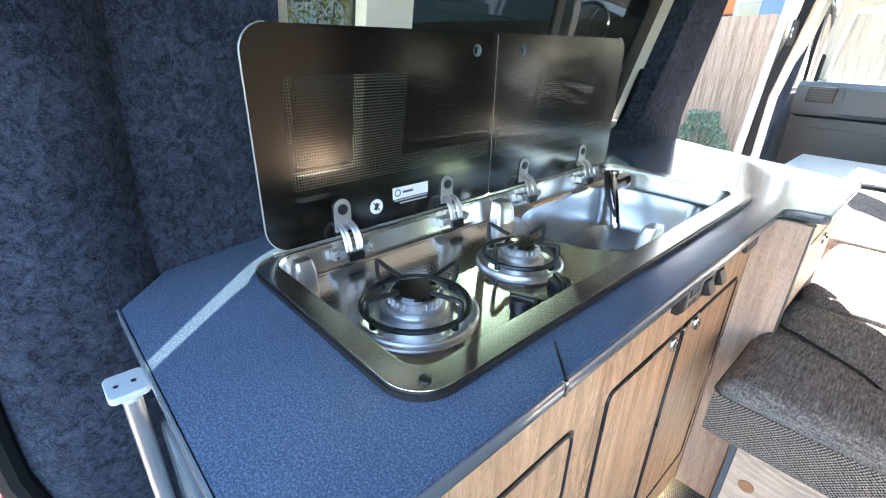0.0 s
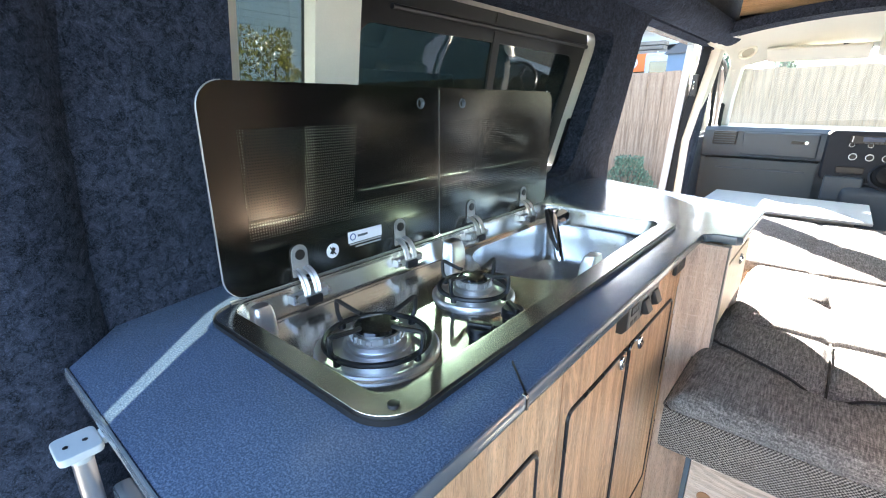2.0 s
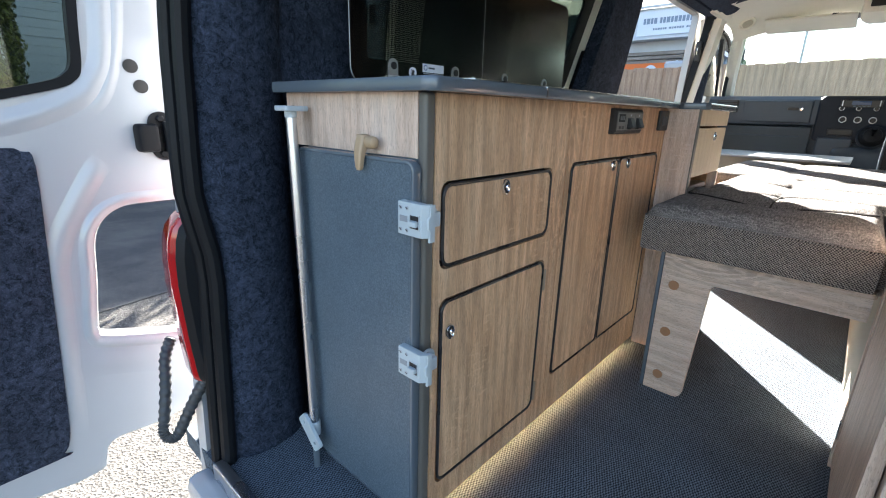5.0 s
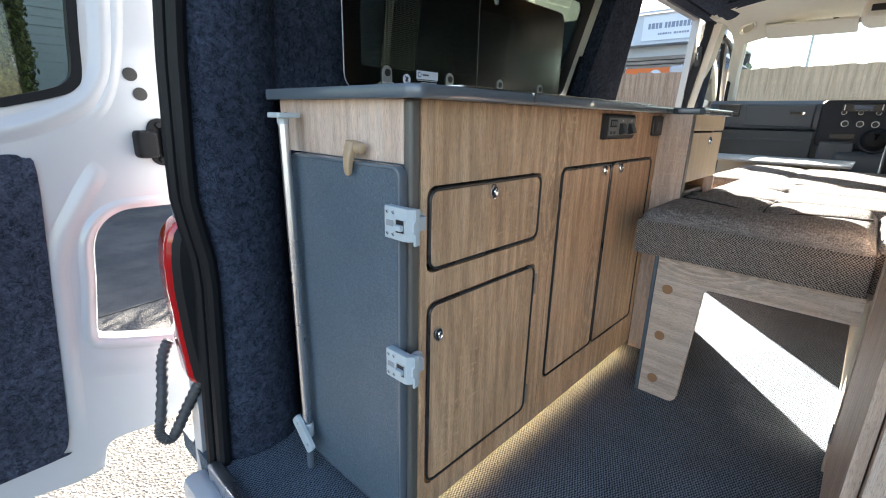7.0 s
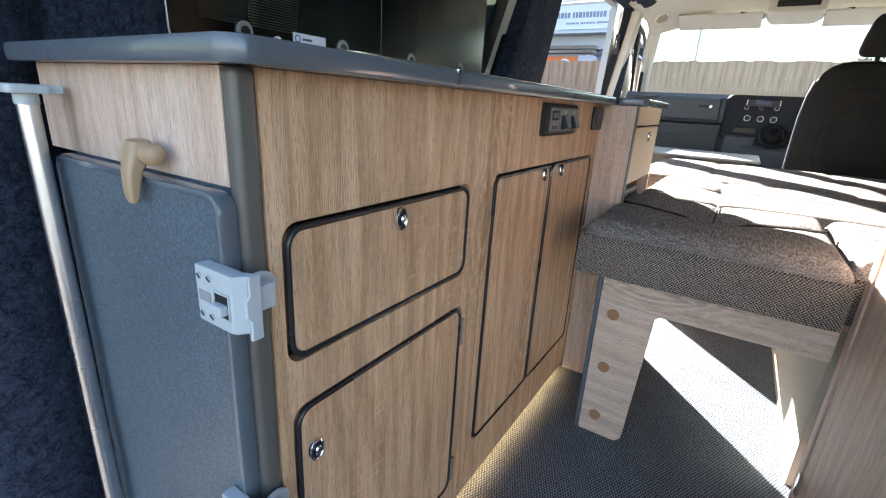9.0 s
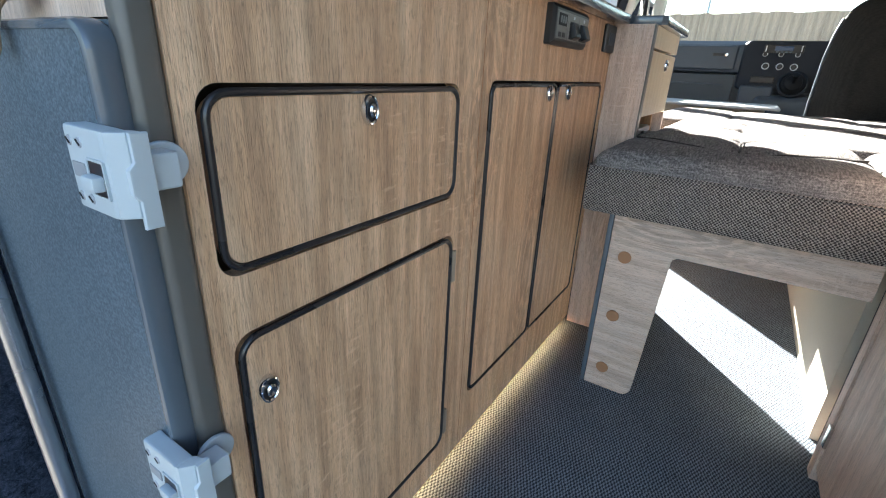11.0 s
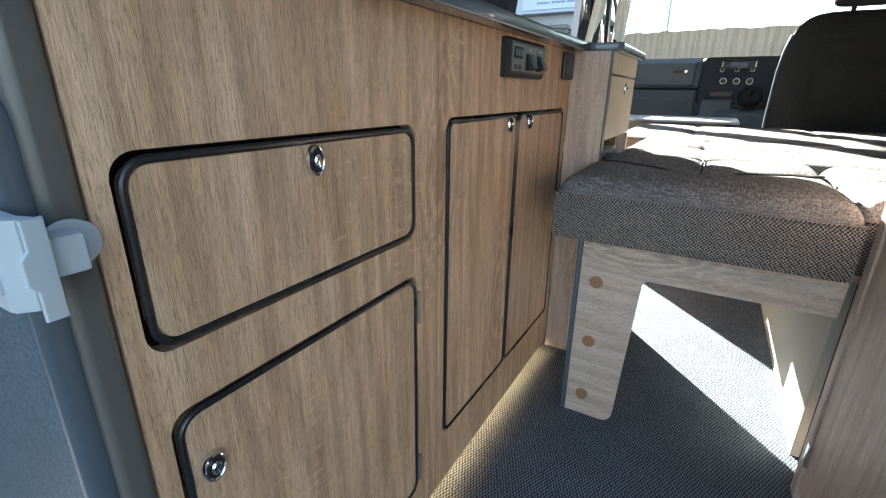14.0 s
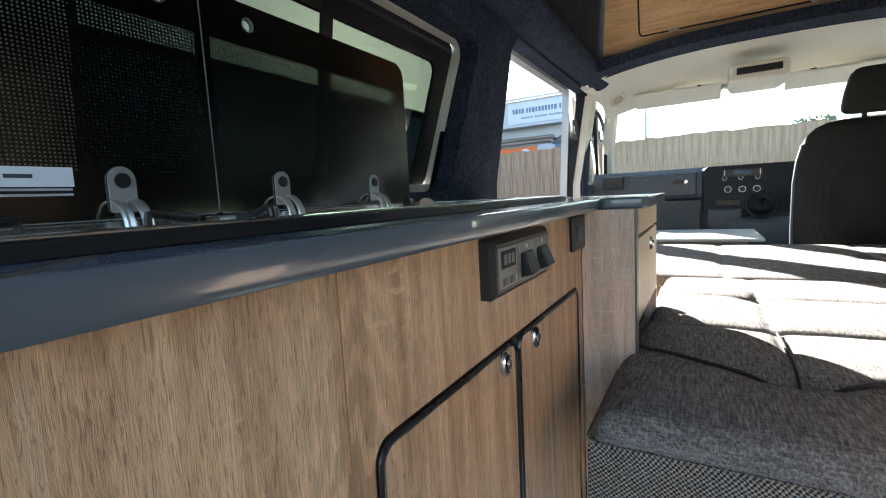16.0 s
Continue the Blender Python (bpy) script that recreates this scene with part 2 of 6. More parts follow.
def wood(name, dark, mid, light, along="z", rough=0.42, scale=1.0, lines=1.0):
    """Oak-effect board: broad wavy bands, short dark pores, pale streaks and cross flecks."""
    m, nt, b = node_mat(name)

    def along_grain(k):
        return {"x": (k, 1, 1), "y": (1, k, 1), "z": (1, 1, k)}[along]

    wide = tex(nt, "noise", 24 * scale, along_grain(0.09), detail=4, rough=0.55, Distortion=1.6)
    band = tex(nt, "noise", 75 * scale, along_grain(0.035), detail=4, rough=0.6, Distortion=0.5)
    pore = tex(nt, "noise", 700 * scale, along_grain(0.11), detail=4, rough=0.65, Distortion=0.9)
    hair = tex(nt, "noise", 620 * scale, along_grain(0.05), detail=3, rough=0.6, Distortion=0.4)
    fleck = tex(nt, "noise", 150 * scale, {"x": (1, 0.25, 0.25), "y": (0.25, 1, 0.25), "z": (0.25, 0.25, 1)}[along], detail=3, rough=0.6)
    where = tex(nt, "noise", 9 * scale, along_grain(0.3), detail=2)
    patch = tex(nt, "noise", 2.6 * scale, along_grain(0.3), detail=2)
    base = ramp(nt, wide.outputs["Fac"], [(0.30, dark), (0.47, mid), (0.70, light)])
    base = mix(nt, base, ramp(nt, band.outputs["Fac"], [(0.38, dark), (0.5, mid), (0.62, light)]), 0.46)
    base = mix(nt, base, ramp(nt, pore.outputs["Fac"], [(0.38, grey(0.44)), (0.455, grey(0.98)), (0.64, grey(1.09))]), 0.66 * lines, "MULTIPLY")
    base = mix(nt, base, ramp(nt, hair.outputs["Fac"], [(0.30, grey(0.74)), (0.5, grey(1.0)), (0.7, grey(1.14))]), 0.8 * lines, "MULTIPLY")
    rings = tex(nt, "wave", 16 * scale, along_grain(0.10), Distortion=9.0, Detail=3.0, Detail_Scale=0.7)
    rings.bands_direction = "DIAGONAL"
    base = mix(nt, base, ramp(nt, rings.outputs["Fac"], [(0.10, grey(0.80)), (0.40, grey(1.0)), (0.9, grey(1.07))]), 0.6 * lines, "MULTIPLY")
    cell = tex(nt, "voronoi", 3.4 * scale, along_grain(0.42))
    d = nt.nodes.new("ShaderNodeMath")
    d.operation = "MULTIPLY_ADD"
    nt.links.new(wide.outputs["Fac"], d.inputs[0])
    d.inputs[1].default_value = 0.16
    nt.links.new(cell.outputs["Distance"], d.inputs[2])
    sn = nt.nodes.new("ShaderNodeMath")
    sn.operation = "MULTIPLY"
    nt.links.new(d.outputs[0], sn.inputs[0])
    sn.inputs[1].default_value = 150.0
    ring = nt.nodes.new("ShaderNodeMath")
    ring.operation = "SINE"
    nt.links.new(sn.outputs[0], ring.inputs[0])
    near = ramp(nt, d.outputs[0], [(0.20, grey(0.9 * lines)), (0.46, grey(0.0))])
    base = mix(nt, base, mix(nt, base, ramp(nt, ring.outputs[0], [(0.0, grey(0.62)), (0.45, grey(0.95)), (1.0, grey(1.08))]), 1.0, "MULTIPLY"), near)
    fl = mix(nt, ramp(nt, fleck.outputs["Fac"], [(0.56, grey(0.0)), (0.66, grey(1.0))]), ramp(nt, where.outputs["Fac"], [(0.52, grey(0.0)), (0.66, grey(0.5 * lines ** 2))]), 1.0, "MULTIPLY")
    base = mix(nt, base, tuple(min(1.0, c * 1.12) for c in light), fl)
    base = mix(nt, base, ramp(nt, patch.outputs["Fac"], [(0.3, grey(0.84)), (0.7, grey(1.12))]), 0.8, "MULTIPLY")
    nt.links.new(base, b.inputs["Base Color"])
    nt.links.new(ramp(nt, hair.outputs["Fac"], [(0.3, grey(rough + 0.12)), (0.7, grey(rough - 0.06))]), b.inputs["Roughness"])
    bump(nt, b, mix(nt, pore.outputs["Fac"], hair.outputs["Fac"], 0.4), 0.75, 0.0016)
    return m


def carpet(name, dark, light, scale=330.0):
    """Needle-felt lining carpet: tangled fibres, paler flecks, brushed patches."""
    m, nt, b = node_mat(name)
    fib = tex(nt, "noise", scale, detail=5, rough=0.75, Distortion=1.5)
    tuft = tex(nt, "noise", scale / 5, detail=4, rough=0.7, Distortion=1.0)
    lie = tex(nt, "noise", 7, detail=3)
    c = mix(nt, ramp(nt, fib.outputs["Fac"], [(0.40, dark), (0.52, tuple(c * 0.55 for c in light)), (0.64, tuple(c * 1.7 for c in light))]), ramp(nt, tuft.outputs["Fac"], [(0.38, dark), (0.64, tuple(c * 1.1 for c in light))]), 0.55)
    c = mix(nt, c, ramp(nt, lie.outputs["Fac"], [(0.3, grey(0.72)), (0.7, grey(1.2))]), 0.8, "MULTIPLY")
    nt.links.new(c, b.inputs["Base Color"])
    b.inputs["Roughness"].default_value = 0.95
    b.inputs["Specular IOR Level"].default_value = 0.15
    bump(nt, b, mix(nt, fib.outputs["Fac"], tuft.outputs["Fac"], 0.5), 0.7, 0.003)
    return m


def speckled(name, base, dark, light, rough=0.4, scale=520.0, coat=0.0):
    """Laminate with a fine granite speckle."""
    m, nt, b = node_mat(name)
    v = tex(nt, "voronoi", scale)
    n = tex(nt, "noise", scale * 0.6, detail=3, rough=0.6)
    big = tex(nt, "noise", 9, detail=2)
    c = mix(nt, ramp(nt, n.outputs["Fac"], [(0.36, dark), (0.5, base), (0.66, light)]), ramp(nt, v.outputs["Distance"], [(0.12, light), (0.35, base), (0.7, dark)]), 0.4)
    c = mix(nt, c, ramp(nt, big.outputs["Fac"], [(0.3, grey(0.9)), (0.7, grey(1.08))]), 0.8, "MULTIPLY")
    nt.links.new(c, b.inputs["Base Color"])
    nt.links.new(ramp(nt, n.outputs["Fac"], [(0.3, grey(rough + 0.1)), (0.7, grey(rough - 0.05))]), b.inputs["Roughness"])
    bump(nt, b, n.outputs["Fac"], 0.15, 0.0006)
    b.inputs["Coat Weight"].default_value, b.inputs["Coat Roughness"].default_value = coat, 0.13
    return m


def weave(name, dark, light, pitch, mottle=0.5, rough=0.9, aniso=4.0, contrast=0.12):
    """Woven cloth or matting: uneven knots of crossed yarn about one pitch apart, over a slower change of tone."""
    m, nt, b = node_mat(name)
    v = tex(nt, "voronoi", 1.0 / pitch, Randomness=0.35)
    warp = tex(nt, "noise", 0.55 / pitch, (aniso, 0.35, aniso), detail=3, rough=0.7)
    weft = tex(nt, "noise", 0.55 / pitch, (0.35, aniso, 1.0), detail=3, rough=0.7)
    big = tex(nt, "noise", 6, detail=3)
    knot = ramp(nt, v.outputs["Distance"], [(0.10, light), (0.62, dark)])
    yarn = mix(nt, ramp(nt, warp.outputs["Fac"], [(0.5 - contrast, dark), (0.5 + contrast, light)]), ramp(nt, weft.outputs["Fac"], [(0.5 - contrast, dark), (0.5 + contrast, light)]), 0.5)
    c = mix(nt, knot, yarn, mottle)
    c = mix(nt, c, ramp(nt, big.outputs["Fac"], [(0.3, grey(0.86)), (0.7, grey(1.1))]), 0.8, "MULTIPLY")
    nt.links.new(c, b.inputs["Base Color"])
    b.inputs["Roughness"].default_value = rough
    b.inputs["Specular IOR Level"].default_value = 0.2
    inv = ramp(nt, v.outputs["Distance"], [(0.0, grey(1.0)), (0.7, grey(0.0))])
    bump(nt, b, inv, 0.6, pitch * 0.35)
    return m


def dot_weave(name, dark, light, pitch, flat=0.0, jitter=1.1):
    """Coarse basket weave: rows of pale knots, every other row shifted, with loose uneven yarn."""
    m, nt, b = node_mat(name)
    co = nt.nodes.new("ShaderNodeTexCoord")
    sep = nt.nodes.new("ShaderNodeSeparateXYZ")
    nt.links.new(co.outputs["Object"], sep.inputs[0])

    def calc(op, a, c):
        n = nt.nodes.new("ShaderNodeMath")
        n.operation = op
        for i, v in enumerate((a, c)):
            if v is None:
                continue
            if isinstance(v, bpy.types.NodeSocket):
                nt.links.new(v, n.inputs[i])
            else:
                n.inputs[i].default_value = v
        return n.outputs[0]

    jit = tex(nt, "noise", 0.5 / pitch, detail=2)
    off = calc("MULTIPLY", calc("SUBTRACT", jit.outputs["Fac"], 0.5), pitch * jitter)
    if flat:
        u, v = calc("ADD", sep.outputs["X"], off), calc("MULTIPLY", calc("ADD", sep.outputs["Y"], off), flat)
    else:
        u, v = calc("ADD", calc("ADD", sep.outputs["X"], sep.outputs["Y"]), off), calc("ADD", sep.outputs["Z"], off)
    k = math.pi / pitch
    s = calc("MULTIPLY", calc("SINE", calc("MULTIPLY", u, k), None), calc("SINE", calc("MULTIPLY", v, k), None))
    h = calc("MULTIPLY_ADD", s, 0.5)
    h.node.inputs[2].default_value = 0.5
    yarn = tex(nt, "noise", 1.6 / pitch, detail=3, rough=0.7)
    big = tex(nt, "noise", 9, detail=3)
    c = mix(nt, ramp(nt, h, [(0.30, dark), (0.75, light)]), ramp(nt, yarn.outputs["Fac"], [(0.35, grey(0.55)), (0.65, grey(1.3))]), 0.8, "MULTIPLY")
    c = mix(nt, c, ramp(nt, big.outputs["Fac"], [(0.3, grey(0.85)), (0.7, grey(1.12))]), 0.8, "MULTIPLY")
    nt.links.new(c, b.inputs["Base Color"])
    b.inputs["Roughness"].default_value = 0.92
    b.inputs["Specular IOR Level"].default_value = 0.2
    bump(nt, b, h, 0.7, pitch * 0.3)
    return m


def heather(name, dark, mid, light):
    """Flat upholstery cloth: fine crossed threads with short slubs of paler and darker yarn."""
    m, nt, b = node_mat(name)
    fine = tex(nt, "noise", 900, (1, 0.5, 1), detail=3, rough=0.7)
    slub = tex(nt, "noise", 330, (1, 0.10, 1), detail=3, rough=0.65)
    cross = tex(nt, "noise", 330, (0.12, 1, 1), detail=3, rough=0.65)
    big = tex(nt, "noise", 7, detail=3)
    c = mix(nt, ramp(nt, slub.outputs["Fac"], [(0.34, dark), (0.5, mid), (0.68, light)]), ramp(nt, cross.outputs["Fac"], [(0.36, dark), (0.5, mid), (0.70, light)]), 0.35)
    c = mix(nt, c, ramp(nt, fine.outputs["Fac"], [(0.3, grey(0.6)), (0.7, grey(1.35))]), 0.8, "MULTIPLY")
    c = mix(nt, c, ramp(nt, big.outputs["Fac"], [(0.3, grey(0.88)), (0.7, grey(1.1))]), 0.8, "MULTIPLY")
    nt.links.new(c, b.inputs["Base Color"])
    b.inputs["Roughness"].default_value = 0.93
    b.inputs["Specular IOR Level"].default_value = 0.2
    bump(nt, b, mix(nt, fine.outputs["Fac"], slub.outputs["Fac"], 0.5), 0.25, 0.001)
    return m


def steel(name, color=(0.62, 0.61, 0.58), rough=0.22, stretch=(1, 0.03, 1), aniso=0.5):
    m, nt, b = node_mat(name)
    n = tex(nt, "noise", 900, stretch, detail=2)
    s = tex(nt, "noise", 5, detail=3)
    b.inputs["Base Color"].default_value = (*color, 1)
    b.inputs["Metallic"].default_value = 1.0
    r = mix(nt, ramp(nt, n.outputs["Fac"], [(0.35, grey(rough * 0.97)), (0.65, grey(rough * 1.04))]), ramp(nt, s.outputs["Fac"], [(0.3, grey(rough * 0.85)), (0.7, grey(rough * 1.2))]), 0.5)
    nt.links.new(r, b.inputs["Roughness"])
    b.inputs["Anisotropic"].default_value = aniso
    return m


def pane(name, tint=(0.9, 0.95, 0.93), dense=0.1, haze=0.0):
    """Thin window glass: clear or privacy-tinted, with its reflection."""
    m, nt, b = node_mat(name)
    out = nt.nodes["Material Output"]
    tr, gl, mx = nt.nodes.new("ShaderNodeBsdfTransparent"), nt.nodes.new("ShaderNodeBsdfGlossy"), nt.nodes.new("ShaderNodeMixShader")
    lw = nt.nodes.new("ShaderNodeLayerWeight")
    lw.inputs["Blend"].default_value = 0.5
    fr = nt.nodes.new("ShaderNodeMath")
    fr.operation = "POWER"
    fr.inputs[1].default_value = 4.0
    nt.links.new(lw.outputs["Facing"], fr.inputs[0])
    ad = nt.nodes.new("ShaderNodeMath")
    ad.operation, ad.inputs[1].default_value, ad.inputs[2].default_value = "MULTIPLY_ADD", 0.9, 0.04
    nt.links.new(fr.outputs[0], ad.inputs[0])
    tr.inputs["Color"].default_value = (*[c * (1 - dense) for c in tint], 1)
    gl.inputs["Roughness"].default_value = 0.02
    nt.links.new(ad.outputs[0], mx.inputs["Fac"])
    nt.links.new(tr.outputs["BSDF"], mx.inputs[1])
    nt.links.new(gl.outputs["BSDF"], mx.inputs[2])
    last = mx
    # Pale scatter mixed into the glass imitates the bright haze over the view.
    if haze:
        df, last, dn = nt.nodes.new("ShaderNodeBsdfTranslucent"), nt.nodes.new("ShaderNodeMixShader"), tex(nt, "noise", 5, detail=5)
        df.inputs["Color"].default_value = (0.8, 0.78, 0.72, 1)
        nt.links.new(ramp(nt, dn.outputs["Fac"], [(0.3, grey(haze * 0.6)), (0.7, grey(haze * 1.4))]), last.inputs["Fac"])
        nt.links.new(mx.outputs["Shader"], last.inputs[1])
        nt.links.new(df.outputs["BSDF"], last.inputs[2])
    nt.links.new(last.outputs["Shader"], out.inputs["Surface"])
    return m


M_OAK = wood("oak_board", (0.382, 0.225, 0.127), (0.562, 0.348, 0.200), (0.700, 0.475, 0.302))
M_OAK_PALE = wood("pale_oak_board_upright", (0.48, 0.34, 0.255), (0.61, 0.458, 0.36), (0.69, 0.555, 0.46), lines=0.8)
M_OAK_PALE_X = wood("pale_oak_board_level", (0.49, 0.355, 0.265), (0.61, 0.468, 0.37), (0.69, 0.565, 0.47), along="x", lines=0.75)
M_OAK_X = wood("oak_board_level", (0.44, 0.265, 0.115), (0.66, 0.43, 0.215), (0.76, 0.54, 0.30), along="x", lines=0.6)
M_BIRCH = wood("birch_board", (0.52, 0.425, 0.29), (0.60, 0.505, 0.355), (0.65, 0.56, 0.41), lines=0.25)
M_CARPET = carpet("lining_carpet", (0.003, 0.005, 0.009), (0.049, 0.064, 0.100))
M_COUNTER = speckled("counter_laminate", (0.100, 0.147, 0.225), (0.040, 0.064, 0.108), (0.225, 0.292, 0.41), rough=0.2, scale=820.0, coat=0.7)
M_TABLE = speckled("table_laminate", (0.080, 0.112, 0.140), (0.048, 0.070, 0.090), (0.142, 0.184, 0.222), rough=0.40, scale=700.0)
M_EDGE = plain("grey_edging", (0.088, 0.110, 0.132), 0.26, grain=0.03, scale=300, coat=0.4, uneven=0.012)
M_TAUPE = plain("taupe_edging", (0.10, 0.095, 0.085), 0.35, grain=0.05)
M_BLACK = plain("black_plastic", (0.012, 0.012, 0.013), 0.38)
M_SLATE = plain("slate_digit", (0.10, 0.11, 0.12), 0.4)
M_TRIM = plain("black_edging", (0.016, 0.016, 0.018), 0.3)
M_STEEL = steel("brushed_steel", (0.86, 0.845, 0.81), 0.20, aniso=0.0)
M_RIM = steel("brushed_rim_steel", (0.80, 0.785, 0.75), 0.24, aniso=0.3)
M_BOWL = steel("satin_bowl_steel", (0.72, 0.73, 0.74), 0.24, aniso=0.0)
M_POLISH = steel("satin_burner_metal", (0.80, 0.80, 0.80), 0.36, aniso=0.0)
M_CHROME = plain("chrome", (0.75, 0.75, 0.76), 0.09, 1.0, grain=0.03)
M_ALU = plain("aluminium", (0.62, 0.63, 0.65), 0.28, 1.0, grain=0.05)
M_GLASSLID = plain("black_glass", (0.006, 0.006, 0.006), 0.12, grain=0.1, scale=20, spec=1.0, coat=0.6)
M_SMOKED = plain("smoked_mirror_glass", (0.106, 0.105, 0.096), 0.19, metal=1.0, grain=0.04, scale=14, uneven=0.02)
M_FLOOR = dot_weave("woven_floor", (0.026, 0.034, 0.044), (0.182, 0.222, 0.262), 0.0031, flat=0.5, jitter=1.7)
M_CUSHION = heather("cushion_cloth", (0.053, 0.050, 0.048), (0.158, 0.149, 0.143), (0.36, 0.343, 0.327))
M_SEAM = plain("seam_shade", (0.022, 0.020, 0.019), 0.9, grain=0.2, scale=400)
M_BOXING = dot_weave("cushion_boxing", (0.026, 0.021, 0.020), (0.36, 0.313, 0.28), 0.0030, jitter=1.5)
M_WHITE = plain("white_van_paint", (0.40, 0.42, 0.445), 0.18, grain=0.02, scale=12, coat=0.4)
M_CREAM = plain("cream_trim", (0.66, 0.64, 0.56), 0.65, grain=0.04, bumps=0.1, scale=300)
M_WPLASTIC = plain("white_plastic", (0.41, 0.465, 0.49), 0.35, grain=0.03)
M_DASH = plain("dash_plastic", (0.042, 0.058, 0.080), 0.4, grain=0.1, bumps=0.15, scale=500)
M_BOARD = plain("pale_grey_laminate", (0.38, 0.41, 0.43), 0.45, grain=0.05, bumps=0.05, scale=200)
M_CREAM_DULL = plain("dull_cream_board", (0.42, 0.40, 0.33), 0.7, grain=0.05, bumps=0.1, scale=300)
M_SEAT = weave("seat_cloth", (0.014, 0.015, 0.015), (0.052, 0.054, 0.054), 0.003)
M_RUBBER = plain("seal_rubber", (0.006, 0.007, 0.009), 0.5, spec=0.2)
M_RED = plain("red_lens", (0.40, 0.008, 0.008), 0.12, coat=0.5)
M_DKROOF = carpet("dark_roof_lining", (0.008, 0.009, 0.011), (0.03, 0.033, 0.038))
M_PANE = pane("clear_glass")
M_SCREEN = pane("green_tinted_windscreen", (0.84, 0.95, 0.86), 0.06, haze=0.006)
M_DOORGLASS = pane("tinted_door_glass", (0.75, 0.80, 0.74), 0.25)
M_SIDEGLASS = pane("tinted_side_glass", (0.75, 0.80, 0.74), 0.48)
M_TINT = pane("privacy_glass", (0.50, 0.60, 0.55), 0.72)
M_BROWN = plain("tan_plastic", (0.38, 0.265, 0.16), 0.45)
M_BOLT = plain("tan_screw_cap", (0.33, 0.165, 0.08), 0.5)
M_HINGE = plain("dull_brass", (0.34, 0.30, 0.25), 0.45, metal=0.7, grain=0.1)
M_SAGE = plain("fence_rail", (0.25, 0.16, 0.09), 0.8)

# ---- the van's shell ----
def lean_left(co):
    return Vector((co.x + 0.16 * max(0.0, co.z - 0.86), co.y, co.z))


def lean_right(co):
    return Vector((co.x - 0.16 * max(0.0, co.z - 0.86), co.y, co.z))



# floor
floor = single("floor", box(-0.62, 1.30, -0.19, 3.30, -0.05, 0.0), M_FLOOR, "grey ribbed woven floor covering in a van", "floor", kind="structure")

# left wall, lined with carpet, with the window and the side door opening through it
def rake(pts):
    """The front edge of the side window slopes back towards its foot."""
    return [(y - 0.26 * max(0.0, 1.33 - z) * min(1.0, max(0.0, (y - 1.10) / 0.45)), z) for y, z in pts]


win = rake(rrect(0.252, 1.61, 0.84, 1.31, (0.06, 0.05, 0.03, 0.06)))
LW = [(-0.02, -0.02), (1.85, -0.02), (1.85, 0.86), (1.855, 1.33), (1.90, 1.39), (3.03, 1.39), (3.06, 1.36), (3.06, -0.02), (3.15, -0.02), (3.15, 1.50), (-0.02, 1.50)]
wall_left = single("wall_left", slab("x", LW, -0.50, -0.565, [win], warp=lean_left), M_CARPET, "side wall lined with dark blue-grey carpet", "wall", kind="structure")
outer = rake(rrect(0.27, 1.66, 0.82, 1.36, 0.05))
skin = single("wall_left_skin", slab("x", [(-0.05, -0.35), (1.87, -0.35), (1.87, 0.86), (1.88, 1.40), (3.02, 1.40), (3.02, -0.35), (3.18, -0.35), (3.18, 1.52), (-0.05, 1.52)], -0.60, -0.64,
                                     [outer], warp=lean_left), M_WHITE, "white painted outer skin of the van side", "van body", kind="structure")

# right wall
RW = [(-0.15, -0.02), (2.40, -0.02), (2.40, 1.50), (-0.15, 1.50)]
wall_right = single("wall_right", slab("x", RW, 1.17, 1.25, [rrect(1.62, 2.28, 0.88, 1.30, 0.06)], warp=lean_right), M_CARPET, "side wall lined with dark carpet beside the bed", "wall", kind="structure")

single("wall_right_front", loft([[(a - 0.16 * max(0.0, z - 0.86), y, z) for a, y in ((1.17, 2.40), (1.29, 2.88), (1.29, 3.03), (1.37, 3.03), (1.37, 2.86), (1.25, 2.40))] for z in (-0.02, 0.86, 1.50)], True, True), M_CARPET, "dark carpeted side wall behind the cab door", "wall", kind="structure")
window_right = thing("window_2", "side window with dark privacy glass", "window", kind="structure")
part("window_frame", slab("x", rrect(1.61, 2.29, 0.87, 1.31, 0.06), 1.235, 1.25, [rrect(1.64, 2.26, 0.90, 1.28, 0.05)], warp=lean_right), M_BLACK, window_right)
part("pane", slab("x", rrect(1.62, 2.28, 0.88, 1.30, 0.05), 1.238, 1.242, warp=lean_right), M_TINT, window_right)

# roof: a raised dark lining between two padded rails
for nm, pts in (("ceiling_left", [(-0.50, 1.47), (-0.30, 1.47), (-0.22, 1.95), (-0.22, 2.0), (-0.26, 2.0), (-0.34, 1.52), (-0.50, 1.52)]), ("ceiling_right", [(1.20, 1.47), (0.98, 1.47), (0.90, 1.95), (0.90, 2.0), (0.94, 2.0), (1.02, 1.52), (1.20, 1.52)])):
    single(nm, slab("y", pts, -0.15, 3.0 if nm == "ceiling_left" else 2.72), M_DKROOF, "dark lined side of the raised roof", "ceiling", kind="structure")
# Unseen top, added pale so that it bounces light down inside.
single("ceiling", box(-0.22, 0.90, -0.12, 3.0, 1.955, 2.0), M_CREAM, "unseen pale roof top added to bounce light down", "ceiling", kind="structure")
single("ceiling_rear", box(-0.30, 1.0, -0.17, -0.12, 1.46, 2.0), M_DKROOF, "dark lined rear header over the doors", "ceiling", kind="structure")


